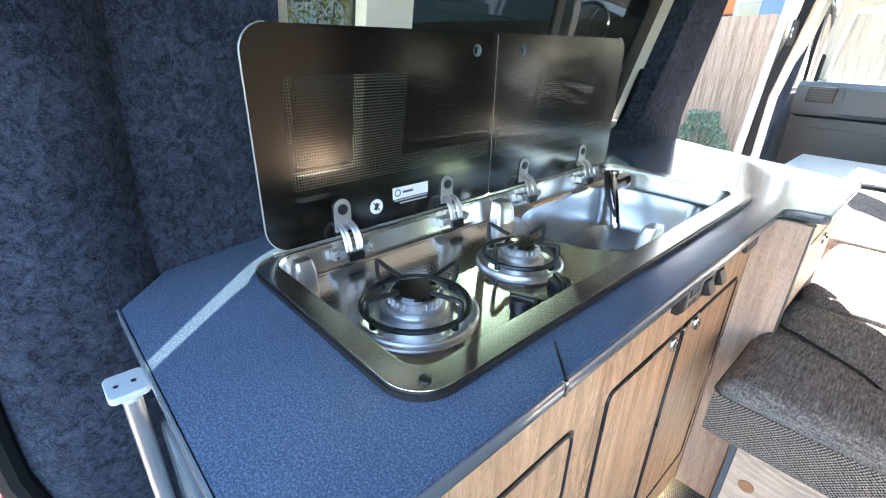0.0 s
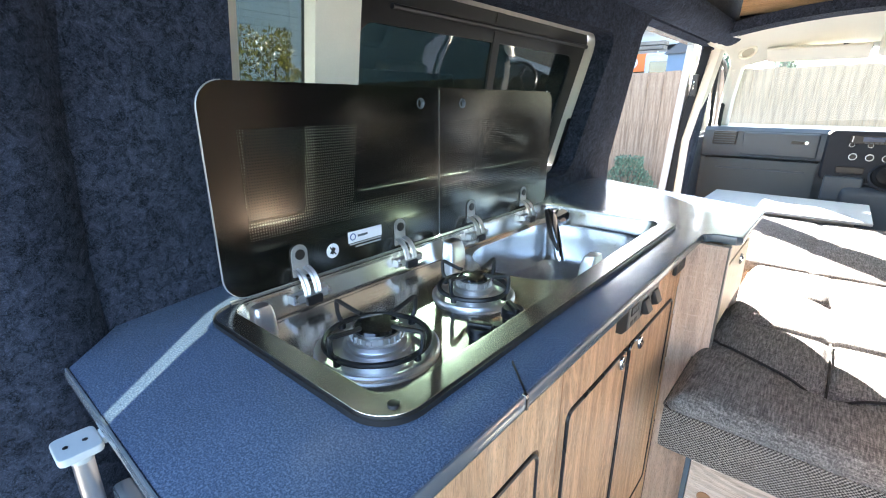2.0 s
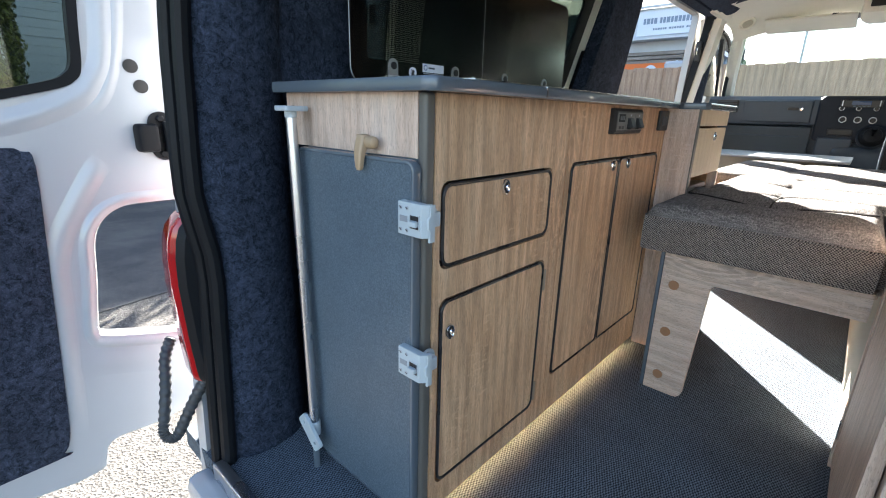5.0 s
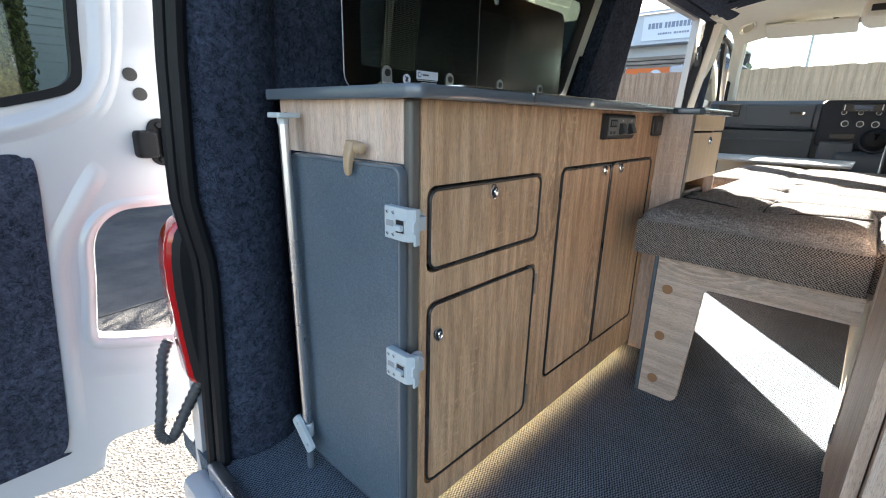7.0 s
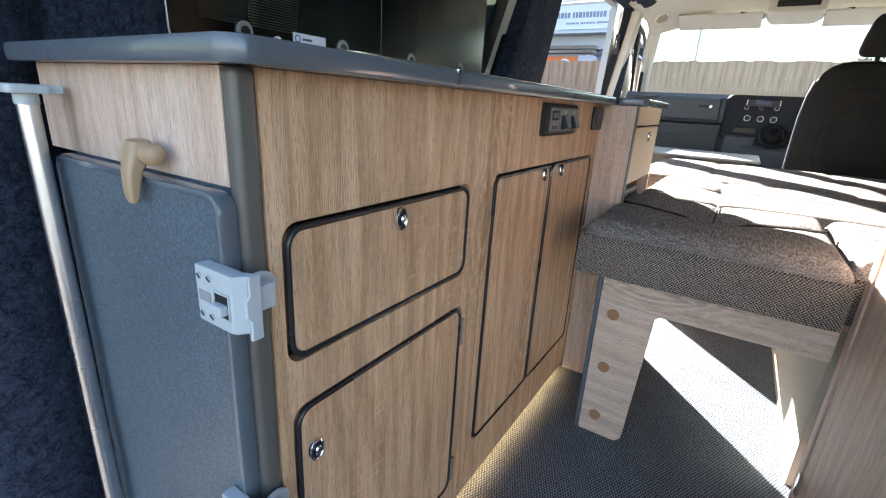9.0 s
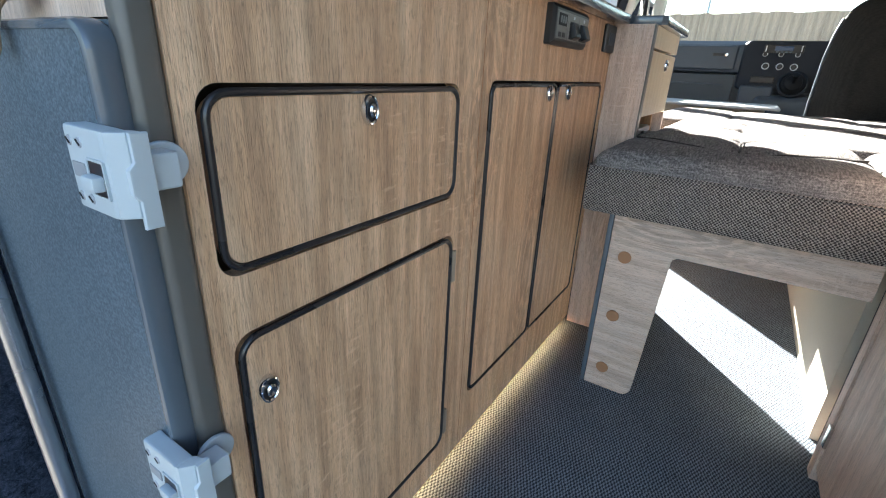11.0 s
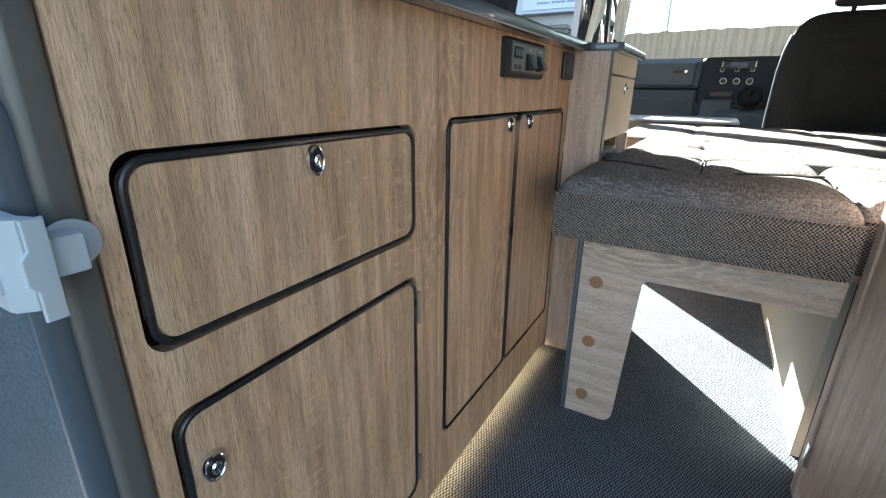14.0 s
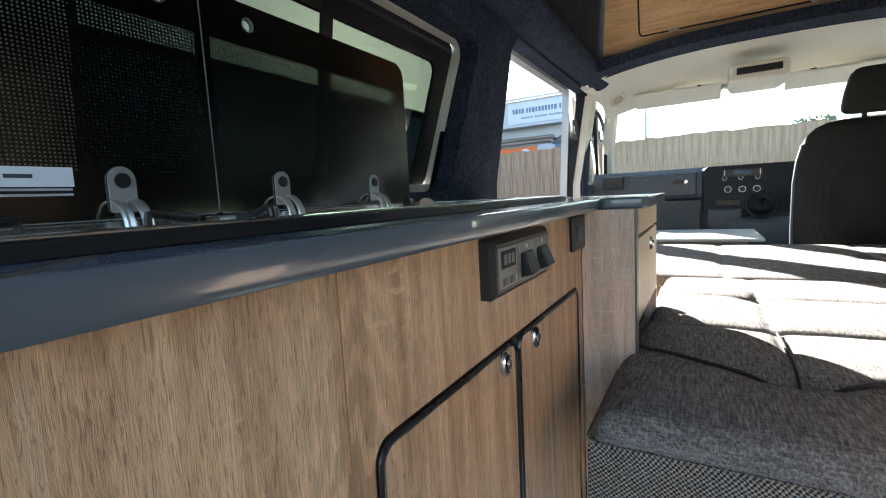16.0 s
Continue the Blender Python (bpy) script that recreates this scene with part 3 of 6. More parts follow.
def padded_rail(x, name):
    bm = loft([[(x + 0.075 * math.cos(a) * (1 if k else 0.6), y, 1.44 + 0.06 * math.sin(a) * (1 if k else 0.6)) for a in [2 * math.pi * i / 20 for i in range(20)]]
               for k, y in ((0, -0.14), (1, -0.10), (1, 1.0), (1, 2.0), (1, 3.02), (0, 3.06))], True, True)
    return single(name, bm, M_CARPET, "padded carpet-covered rail along the roof edge", "trim", kind="structure")


padded_rail(-0.355, "trim_left")
padded_rail(1.095, "trim_right")

# rear corner pillar, carpeted, with the rubber door seal on its edge
pil = [(-0.50, 0.075), (-0.478, 0.05), (-0.452, 0.036), (-0.428, 0.012), (-0.411, -0.022), (-0.405, -0.06), (-0.408, -0.095), (-0.418, -0.12), (-0.436, -0.138), (-0.47, -0.142), (-0.54, -0.12), (-0.60, 0.0), (-0.60, 0.075)]


def tuck(z):
    """The door edge is drawn in below the waist, where the tail lamp sits."""
    k = min(1.0, max(0.0, (0.63 - z) / 0.20))
    return 0.030 * k * k * (3 - 2 * k)


def pillar_at(z, pts):
    back = -0.03 * (0.9 - z) if z < 0.9 else 0.03 * (z - 0.9)
    out = []
    for x, y in pts:
        k = min(1.0, max(0.0, -y / 0.13))
        out.append((x + 0.16 * max(0.0, z - 0.86), y + (back * 1.6 + tuck(z)) * k, z))
    return out


single("pillar_rear", loft([pillar_at(z, pil) for z in (-0.06, 0.1, 0.3, 0.40, 0.45, 0.5, 0.55, 0.6, 0.65, 0.7, 0.9, 1.1, 1.3, 1.47)], True, True), M_CARPET, "carpet-covered rear corner pillar of the van", "pillar", kind="structure")
for dx, dy, r in ((-0.004, -0.008, 0.016), (-0.032, -0.020, 0.015)):
    zs = [-0.3 + 0.06 * i for i in range(31)]
    single("door_seal", sweep([(-0.430 + dx + 0.16 * max(0.0, z - 0.86), -0.142 + dy + (-0.048 * (0.9 - z) if z < 0.9 else 0.048 * (z - 0.9)) + tuck(z), z) for z in zs], r, 10), M_RUBBER,
           "black rubber door seal on the rear pillar edge", "seal", kind="structure")

# body corner and sill outside the rear pillar
single("body_corner", loft([[(-0.50, -0.150 - 0.04 * (0.9 - z), z), (-0.53, -0.155 - 0.04 * (0.9 - z), z), (-0.575, -0.14 - 0.03 * (0.9 - z), z), (-0.61, -0.09, z), (-0.62, 0.0, z), (-0.64, 0.0, z), (-0.52, -0.11, z)]
                            for z in (-0.45, -0.2, 0.0, 0.3, 0.6, 0.9)], True, True), M_WHITE, "white painted rear corner of the van body", "van body", kind="structure")
single("rear_sill", box(-0.50, 1.15, -0.24, -0.18, -0.5, -0.03, 0.02), M_WHITE, "white painted rear sill below the load floor", "van body", kind="structure")
single("floor_edge", box(-0.44, 1.10, -0.198, -0.172, -0.03, 0.012, 0.004), M_ALU, "aluminium strip on the rear floor edge", "trim", kind="structure")

# ---- left window ----
window_left = thing("window_1", "side window with cream metal frame and privacy glass", "window", kind="structure")


def frame_ring(y0, y1, z0, z1, r, w, xa, xb):
    return slab("x", rake(rrect(y0, y1, z0, z1, r)), xa, xb, [rake(rrect(y0 + w, y1 - w, z0 + w, z1 - w, max(r - w, 0.01)))], warp=lean_left)


part("window_frame", frame_ring(0.262, 1.645, 0.83, 1.345, 0.05, 0.035, -0.567, -0.60), M_CREAM, window_left)
part("window_post", slab("x", [(0.435, 0.84), (0.535, 0.84), (0.535, 1.34), (0.435, 1.34)], -0.565, -0.598, warp=lean_left), M_CREAM, window_left, "cream painted metal post")
part("rubber_frame", slab("x", rake(rrect(0.530, 1.615, 0.86, 1.315, 0.05)), -0.600, -0.612, [rake(rrect(0.560, 1.535, 0.89, 1.238, 0.04))], warp=lean_left), M_BLACK, window_left, "wide black window rubber and printed border")
part("front_cover", slab("x", rake(rrect(1.585, 1.640, 0.835, 1.030, 0.006)), -0.562, -0.566, warp=lean_left), M_RUBBER, window_left, "black cover on the lower front post")
part("top_rail", sweep([(-0.500 + 0.012, 0.60, 1.262), (-0.500 + 0.012, 1.50, 1.262)], 0.006, 8), M_BLACK, window_left, "black rail along the window head")
part("rubber_frame", frame_ring(0.30, 0.45, 0.86, 1.315, 0.03, 0.012, -0.600, -0.612), M_BLACK, window_left, "black window rubber")
part("slider_bar", slab("x", [(1.02, 0.87), (1.05, 0.87), (1.05, 1.31), (1.02, 1.31)], -0.598, -0.610, warp=lean_left), M_BLACK, window_left)
for y0, y1, mt, lb in ((0.31, 0.44, M_SIDEGLASS, "lightly tinted glass pane"), (0.555, 1.59, M_TINT, "dark privacy glass pane")):
    p = part("pane", slab("x", rake(rrect(y0, y1, 0.87, 1.305, 0.03)), -0.604, -0.608, warp=lean_left), mt, window_left, lb)
    p.visible_shadow = True

# ---- kitchen unit ----
H = 0.784           # top of the carcass
TOP = 0.803         # counter surface
kitchen = thing("kitchen_unit", "oak-effect camper kitchen cabinet with black-edged doors", "cabinet")
DOORS = [("drawer", 0.037, 0.375, 0.512, 0.656), ("door", 0.039, 0.377, 0.085, 0.460), ("door", 0.452, 1.004, 0.133, 0.660)]
holes = [rrect(y0, y1, z0, z1, 0.018) for _, y0, y1, z0, z1 in DOORS]
part("front_panel", slab("x", [(0.023, 0.032), (1.035, 0.032), (1.035, H), (0.023, H)], -0.016, 0.0, holes), M_OAK, kitchen)
part("seam", box(-0.002, 0.0006, 0.4295, 0.4307, 0.032, H - 0.001), M_BOLT, kitchen, "fine panel joint")
part("back_panel", box(-0.06, -0.05, 0.02, 1.03, 0.03, 0.74), M_BLACK, kitchen)
part("bottom_panel", box(-0.312, -0.040, 0.012, 1.03, 0.032, 0.048), M_OAK, kitchen)
part("plinth", box(-0.10, -0.085, 0.015, 1.03, 0.0, 0.031), M_OAK, kitchen)
part("rear_fascia", box(-0.375, -0.017, 0.003, 0.018, 0.691, H), M_OAK_PALE, kitchen, "pale oak-effect end fascia")
part("rear_panel", box(-0.312, -0.017, 0.005, 0.018, 0.0, 0.69), M_TABLE, kitchen, "grey speckled end panel")
part("corner_trim", box(-0.0165, 0.0015, 0.001, 0.0225, 0.0, H, 0.006, 3), M_TAUPE, kitchen, "grey rounded corner edging")


def edged_door(name, y0, y1, z0, z1, parent, r=0.016, grain=None):
    g = 0.006
    d = part(name, slab("x", rrect(y0 + g + 0.003, y1 - g - 0.003, z0 + g + 0.003, z1 - g - 0.003, r), -0.017, 0.001, bevel=0.0015), grain or M_OAK, parent)
    lines = [((0.0002, y, z)) for y, z in rrect(y0 + g, y1 - g, z0 + g, z1 - g, r + 0.002, 5)]
    part("edging", sweep(lines, 0.0031, 10, closed=True), M_TRIM, d, "black rubber edging")
    return d


def push_lock(y, z, parent, x=0.002, tilt=0.0):
    """Chrome push-button lock: oval rose with a domed knob and a dark ring."""
    m = Matrix.Translation((x, y, z)) @ Matrix.Rotation(tilt, 4, "X") @ Matrix.Diagonal((1, 0.82, 1.12, 1))
    k = part("lock", turned(lathe((0, 0, 0), "x", [(0.0, 0.0), (0.0125, 0.0), (0.0128, 0.002), (0.0118, 0.0050), (0.0104, 0.0056), (0.0094, 0.0046)], 28), m), M_CHROME, parent, "chrome push lock")
    part("lock_ring", turned(lathe((0, 0, 0), "x", [(0.0095, 0.0046), (0.0078, 0.0036), (0.0056, 0.0034)], 24), m), M_BLACK, k)
    part("lock_button", turned(lathe((0, 0, 0), "x", [(0.0058, 0.003), (0.0058, 0.0065), (0.0042, 0.0082), (0.0018, 0.0078), (0.0, 0.0074)], 24), m), M_CHROME, k)
    return k


drawer = edged_door("drawer_front", 0.037, 0.375, 0.512, 0.656, kitchen)
push_lock(0.204, 0.632, drawer)
cup = edged_door("door", 0.039, 0.377, 0.085, 0.460, kitchen)
push_lock(0.064, 0.398, cup)
dl = edged_door("door", 0.452, 0.7155, 0.133, 0.660, kitchen, r=0.012)
push_lock(0.669, 0.640, dl)
dr = edged_door("door", 0.7125, 1.004, 0.133, 0.660, kitchen, r=0.012)
push_lock(0.767, 0.640, dr)
for zc in (0.41, 0.13):
    part("hinge", box(-0.004, 0.0050, 0.3725, 0.3800, zc - 0.024, zc + 0.024, 0.001), M_HINGE, cup, "small dull metal hinge")

# socket panel and switch plate
sock = thing("socket_panel", "black panel with voltmeter, switches and charging sockets on the cabinet front", "socket panel")
M_PANEL = plain("grey_switch_face", (0.15, 0.148, 0.138), 0.38, grain=0.04)
part("plate", loft([[(x, a, b) for a, b in rrect(0.624 + i, 0.803 - i, 0.717 + i, 0.777 - i, 0.003, 3)] for x, i in ((0.0, 0.0), (0.0095, 0.0), (0.0150, 0.006), (0.0150, 0.0085))], False, True), M_BLACK, sock)
for y0, y1 in ((0.6335, 0.6840), (0.6855, 0.7395), (0.7410, 0.7935)):
    part("bezel", box(0.0148, 0.0162, y0, y1, 0.7265, 0.7675, 0.0006), M_PANEL, sock, "grey panel face")
part("display", box(0.0160, 0.0172, 0.640, 0.677, 0.746, 0.764, 0.0006), M_RUBBER, sock)
for k in range(3):
    part("digit_bar", box(0.0171, 0.0175, 0.645 + 0.010 * k, 0.652 + 0.010 * k, 0.750, 0.760), M_SLATE, sock)
for dy in (-0.009, 0.009):
    part("charging_port", box(0.0160, 0.0170, 0.6585 + dy - 0.006, 0.6585 + dy + 0.006, 0.7290, 0.7365, 0.0005), M_BLACK, sock)
for y in (0.7125, 0.7670):
    part("switch_well", box(0.0160, 0.0170, y - 0.018, y + 0.018, 0.7285, 0.7555, 0.0006), M_RUBBER, sock)
    part("rocker_switch", turned(box(-0.006, 0.006, -0.0130, 0.0130, -0.0125, 0.0125, 0.002), pose(0.0190, y, 0.742, 0, -22, 0)), M_BLACK, sock)
    part("switch_mark", box(0.0160, 0.0167, y - 0.003, y + 0.003, 0.7595, 0.7640), M_WPLASTIC, sock)
plate2 = thing("switch_plate", "small dark plate on the cabinet front", "switch")
part("plate", box(0.0, 0.009, 0.957, 1.030, 0.722, 0.778, 0.003), M_BLACK, plate2)
part("button", box(0.0085, 0.0105, 0.975, 1.012, 0.737, 0.762, 0.001), M_DASH, plate2)

# ---- forward cabinet ----
fwd = thing("drawer_unit", "pale oak side cabinet with a drawer and an open bay", "cabinet")
YF = 1.412
part("end_panel", box(0.001, 0.088, 1.037, 1.053, 0.012, H), M_OAK_PALE, fwd)
part("edge_strip", box(0.0865, 0.0905, 1.036, 1.056, 0.012, H, 0.001), M_TAUPE, fwd, "dark grey edge strip")
part("top_fascia", box(0.072, 0.088, 1.057, YF, 0.738, H), M_BIRCH, fwd)
fd = part("drawer_front", box(0.073, 0.089, 1.061, YF - 0.012, 0.585, 0.732, 0.002), M_BIRCH, fwd)
push_lock(1.25, 0.705, fd, x=0.089)
part("post", box(0.06, 0.088, YF - 0.016, YF, 0.0, 0.583), M_OAK_PALE, fwd)
part("back_panel", box(-0.44, -0.43, 1.054, YF + 0.20, 0.0, H), M_OAK, fwd)
part("far_panel", slab("z", [(0.058, YF - 0.014), (0.058, YF), (-0.43, YF + 0.205), (-0.43, YF + 0.191)], 0.0, H), M_OAK, fwd)
part("shelf", box(-0.43, 0.07, 1.07, YF - 0.015, 0.42, 0.435), M_OAK, fwd)
part("lower_panel", box(0.050, 0.062, 1.07, YF - 0.017, 0.0, 0.41), M_OAK_PALE, fwd)
ht = thing("heater_box", "small grey appliance box in the open bay", "appliance")
part("case", box(-0.20, 0.062, 1.09, 1.385, 0.4355, 0.545, 0.008), M_ALU, ht)
part("front_plate", box(0.062, 0.066, 1.10, 1.375, 0.45, 0.53, 0.001), M_BLACK, ht)
for k in range(5):
    part("fin", box(0.065, 0.069, 1.12 + 0.05 * k, 1.15 + 0.05 * k, 0.505, 0.511), M_ALU, ht)
part("cable", sweep([(0.066, 1.10, 0.44), (0.078, 1.14, 0.50), (0.074, 1.22, 0.535), (0.074, 1.34, 0.52)], 0.006, 8), M_BLACK, ht)

# ---- counter ----
corner = [(0.009 + 0.019 * math.sin(radians(a)), 0.003 - 0.019 * math.cos(radians(a))) for a in range(0, 91, 10)]
edge = corner + [(0.028, 1.035), (0.035, 1.055), (0.055, 1.068), (0.094, 1.068), (0.102, 1.076), (0.102, 1.425), (0.094, 1.439),
        (-0.498, 1.690), (-0.498, 0.20), (-0.475, 0.06), (-0.385, -0.016)]
bowl_cut = rrect(-0.387, -0.056, 0.157, 1.073, 0.035)
worktop = thing("worktop", "dark blue-grey speckled laminate kitchen worktop", "worktop")
part("top", slab("z", edge, TOP - 0.0185, TOP, [bowl_cut], bevel=0.003), M_COUNTER, worktop)


def edge_band(outline, out, z0, z1):
    """A rounded band that laps the edge of the board along an open outline."""
    pts = [Vector((a, b, 0)) for a, b in outline]
    rows = []
    for i, p in enumerate(pts):
        d = (pts[min(i + 1, len(pts) - 1)] - pts[max(i - 1, 0)]).normalized()
        n = Vector((d.y, -d.x, 0))
        zc, hz = (z0 + z1) / 2, (z1 - z0) / 2
        rows.append([tuple(p + n * (out * (0.15 + 0.85 * max(0.0, math.cos(t)) ** 0.6) if abs(t) < 1.571 else -0.002) + Vector((0, 0, zc + hz * math.sin(t)))) for t in [-math.pi / 2 + math.pi * k / 10 for k in range(11)]] + [tuple(p - n * 0.003 + Vector((0, 0, zc)))])
    return loft(rows, True, True)


part("edging", edge_band([(-0.385, -0.016)] + edge[:len(corner) + 7], 0.004, TOP - 0.0188, TOP + 0.0006), M_EDGE, worktop, "smooth grey rounded edging")

# ---- hob and sink ----
TRAY = TOP - 0.032
hob = thing("hob_sink", "stainless steel two-burner hob and sink under folded glass lids", "hob")
X0, X1, Y0, Y1 = -0.394, -0.032, 0.137, 1.092
RIM = rrect(X0, X1, Y0, Y1, 0.045, 8)
REC = rrect(-0.380, -0.064, 0.165, 1.064, 0.03, 8)
part("seal", slab("z", rrect(X0 - 0.004, X1 + 0.004, Y0 - 0.004, Y1 + 0.004, 0.049, 8), TOP + 0.0005, TOP + 0.0072, [REC]), M_BLACK, hob, "black seal")
# rim and sunken tray in one pressing
bm = slab("z", RIM, TOP + 0.0072, TOP + 0.0095, [REC], bevel=0.0008)
tray_top = [(a, b, TOP + 0.008) for a, b in REC]
tray_low = [(a, b, TRAY) for a, b in rrect(-0.367, -0.073, 0.176, 1.054, 0.034, 8)]
merge_loops = loft([tray_top, [(a, b, TOP + 0.002) for a, b in rrect(-0.3780, -0.0655, 0.167, 1.062, 0.031, 8)], [(a, b, TOP - 0.024) for a, b in rrect(-0.3735, -0.069, 0.172, 1.058, 0.033, 8)], tray_low])
merge(bm, merge_loops)
part("rim", bm, M_RIM, hob)
BOWL = rrect(-0.352, -0.098, 0.615, 1.050, (0.05, 0.05, 0.12, 0.12), 8)
own = bmesh.new()
es = []
for lp in (rrect(-0.367, -0.073, 0.176, 1.054, 0.034, 8), BOWL):
    vs = [own.verts.new((a, b, TRAY)) for a, b in lp]
    es += [own.edges.new((vs[i], vs[(i + 1) % len(vs)])) for i in range(len(vs))]
bmesh.ops.triangle_fill(own, use_beauty=True, use_dissolve=False, edges=es)
part("tray", own, M_STEEL, hob)


def inset(loop, k, z):
    ca, cb = sum(a for a, b in loop) / len(loop), sum(b for a, b in loop) / len(loop)
    return [(ca + (a - ca) * k, cb + (b - cb) * k, z) for a, b in loop]


part("bowl", loft([inset(BOWL, 1.0, TRAY), inset(BOWL, 0.985, TOP - 0.037), inset(BOWL, 0.96, TOP - 0.07), inset(BOWL, 0.93, TOP - 0.115), inset(BOWL, 0.88, TOP - 0.132), inset(BOWL, 0.80, TOP - 0.137), inset(BOWL, 0.12, TOP - 0.141)], False, True), M_BOWL, hob)
part("drain", lathe((-0.22, 0.87, TOP - 0.1405), "z", [(0.034, 0.0), (0.036, 0.003), (0.03, 0.004), (0.025, 0.001), (0.0, 0.0012)], 28), M_CHROME, hob)
# pressed corner supports
for cx, cy, sx, sy, wx, wy in ((-0.364, 0.180, 1, 1, 0.026, 0.034), (-0.364, 0.598, 1, 1, 0.034, 0.050), (-0.078, 0.700, -1, 1, 0.032, 0.05)):
    part("lid_support", loft([[(cx + sx * wx * k * a, cy + sy * wy * k * b + (1 - k) * 0.02, z) for a, b in rrect(0, 1, 0, 1, 0.25, 4)] for k, z in ((1, TRAY - 0.0005), (0.92, TOP - 0.008), (0.78, TOP + 0.006), (0.66, TOP + 0.009), (0.3, TOP + 0.0095))], False, True),
         M_POLISH, hob, "polished steel corner support")
part("screw", lathe((-0.052, 0.166, TOP + 0.0095), "z", [(0.006, 0), (0.006, 0.002), (0.0, 0.003)], 16), M_BLACK, hob)


def burner(cx, cy, k):
    """A burner in its dished ring, and the black wire pan support over it."""
    z = TRAY
    dish = part("burner_dish", lathe((cx, cy, z), "z", [(0.0845 * k, 0.0003), (0.0838 * k, 0.004), (0.0815 * k, 0.0062), (0.0775 * k, 0.0066), (0.0735 * k, 0.0045), (0.070 * k, 0.0018), (0.062 * k, 0.0012), (0.052 * k, 0.0015), (0.046 * k, 0.002)], 48), M_POLISH, hob, "polished burner surround")
    part("burner_body", lathe((cx, cy, z), "z", [(0.046 * k, 0.0018), (0.046 * k, 0.010), (0.042 * k, 0.012), (0.040 * k, 0.012), (0.040 * k, 0.019), (0.035 * k, 0.021)], 40), M_POLISH, dish)
    crown = lathe((cx, cy, z), "z", [(0.034 * k, 0.020), (0.034 * k, 0.029), (0.03 * k, 0.030)], 36)
    for i in range(26):
        a = 2 * math.pi * i / 26
        merge(crown, turned(box(0.0325 * k, 0.0365 * k, -0.0013, 0.0013, 0.0205, 0.029), pose(cx, cy, z, 0, 0, math.degrees(a))))
    part("burner_crown", crown, M_POLISH, dish)
    part("burner_cap", lathe((cx, cy, z), "z", [(0.031 * k, 0.0295), (0.0315 * k, 0.0325), (0.029 * k, 0.0355), (0.018 * k, 0.0368), (0.0, 0.037)], 36), M_GLASSLID, dish, "black enamel burner cap")
    ps = thing("pan_support", "black wire pan support ring over a gas burner", "pan support", group="pan supports on the hob")
    R = 0.070 * k
    part("ring", sweep([(cx + R * math.cos(2 * math.pi * i / 40), cy + R * math.sin(2 * math.pi * i / 40), z + 0.0150) for i in range(40)], 0.0039, 8, closed=True), M_BLACK, ps)
    for i in range(4):
        a = i * math.pi / 2 + 0.06
        c, s = math.cos(a), math.sin(a)
        pr = [(0.42, 0.0405), (0.60, 0.0415), (1.06, 0.0475), (1.12, 0.0465), (1.135, 0.042), (1.125, 0.029), (1.09, 0.0215), (0.99, 0.0160)]
        part("prong", sweep([(cx + R * q * c, cy + R * q * s, z + h) for q, h in pr], 0.0033, 8), M_BLACK, ps)
        part("foot", cyl((cx + R * c, cy + R * s, z + 0.006), "z", 0.005, 0.010, 12, bevel=0.001), M_BLACK, ps)


burner(-0.198, 0.275, 1.0)
burner(-0.205, 0.500, 0.84)


M_KNOB = plain("black_knob", (0.008, 0.008, 0.009), 0.33)


def knob(cx, cy, turn):
    k = part("knob", lathe((cx, cy, TRAY), "z", [(0.0, 0.0), (0.0155, 0.0), (0.0150, 0.012), (0.0175, 0.014), (0.0170, 0.024), (0.0145, 0.027), (0.0, 0.0275)], 28), M_KNOB, hob, "black plastic gas knob")
    part("grip", turned(box(-0.0180, 0.0180, -0.0048, 0.0048, 0.018, 0.0315, 0.0030, 3), pose(cx, cy, TRAY, 0, 0, turn)), M_KNOB, k)


knob(-0.099, 0.372, 20)
knob(-0.096, 0.450, -35)
part("igniter", cyl((-0.095, 0.411, TRAY), "z", 0.0085, 0.016, 20, bevel=0.002), M_BLACK, hob)

# folding tap
tap = thing("folding_tap", "chrome and black folding tap on the sink corner", "tap")
tz = TRAY
part("base", lathe((-0.322, 1.020, tz), "z", [(0.0, 0), (0.024, 0.0), (0.024, 0.010), (0.019, 0.014), (0.018, 0.036), (0.012, 0.042), (0.0, 0.043)], 28), M_CHROME, tap)
part("handle", lathe((-0.300, 1.008, tz + 0.024), (0.62, -0.55, 0.45), [(0.0, 0.0), (0.017, 0.0), (0.021, 0.005), (0.021, 0.018), (0.017, 0.025), (0.009, 0.027), (0.0, 0.027)], 10), M_CHROME, tap)
part("spout", sweep([(-0.330, 1.005, tz + 0.034), (-0.318, 0.985, tz + 0.040), (-0.300, 0.968, tz + 0.030), (-0.285, 0.955, tz + 0.005), (-0.268, 0.943, tz - 0.030), (-0.256, 0.934, tz - 0.058)], 0.0120, 14), M_CHROME, tap)
part("grip", sweep([(-0.322, 0.972, tz + 0.046), (-0.304, 0.950, tz + 0.026), (-0.285, 0.938, tz - 0.008), (-0.258, 0.931, tz - 0.040)], 0.0050, 10), M_BLACK, tap, "black plastic sleeve")
part("nozzle", cyl((-0.258, 0.936, tz - 0.054), (0.3, -0.22, -0.93), 0.0125, 0.016, 18, bevel=0.002), M_CHROME, tap)

# glass lids, upright, on bright hinges
M_EDGEGLASS = plain("ground_glass_edge", (0.24, 0.25, 0.25), 0.35, metal=0.3)
LX = -0.391


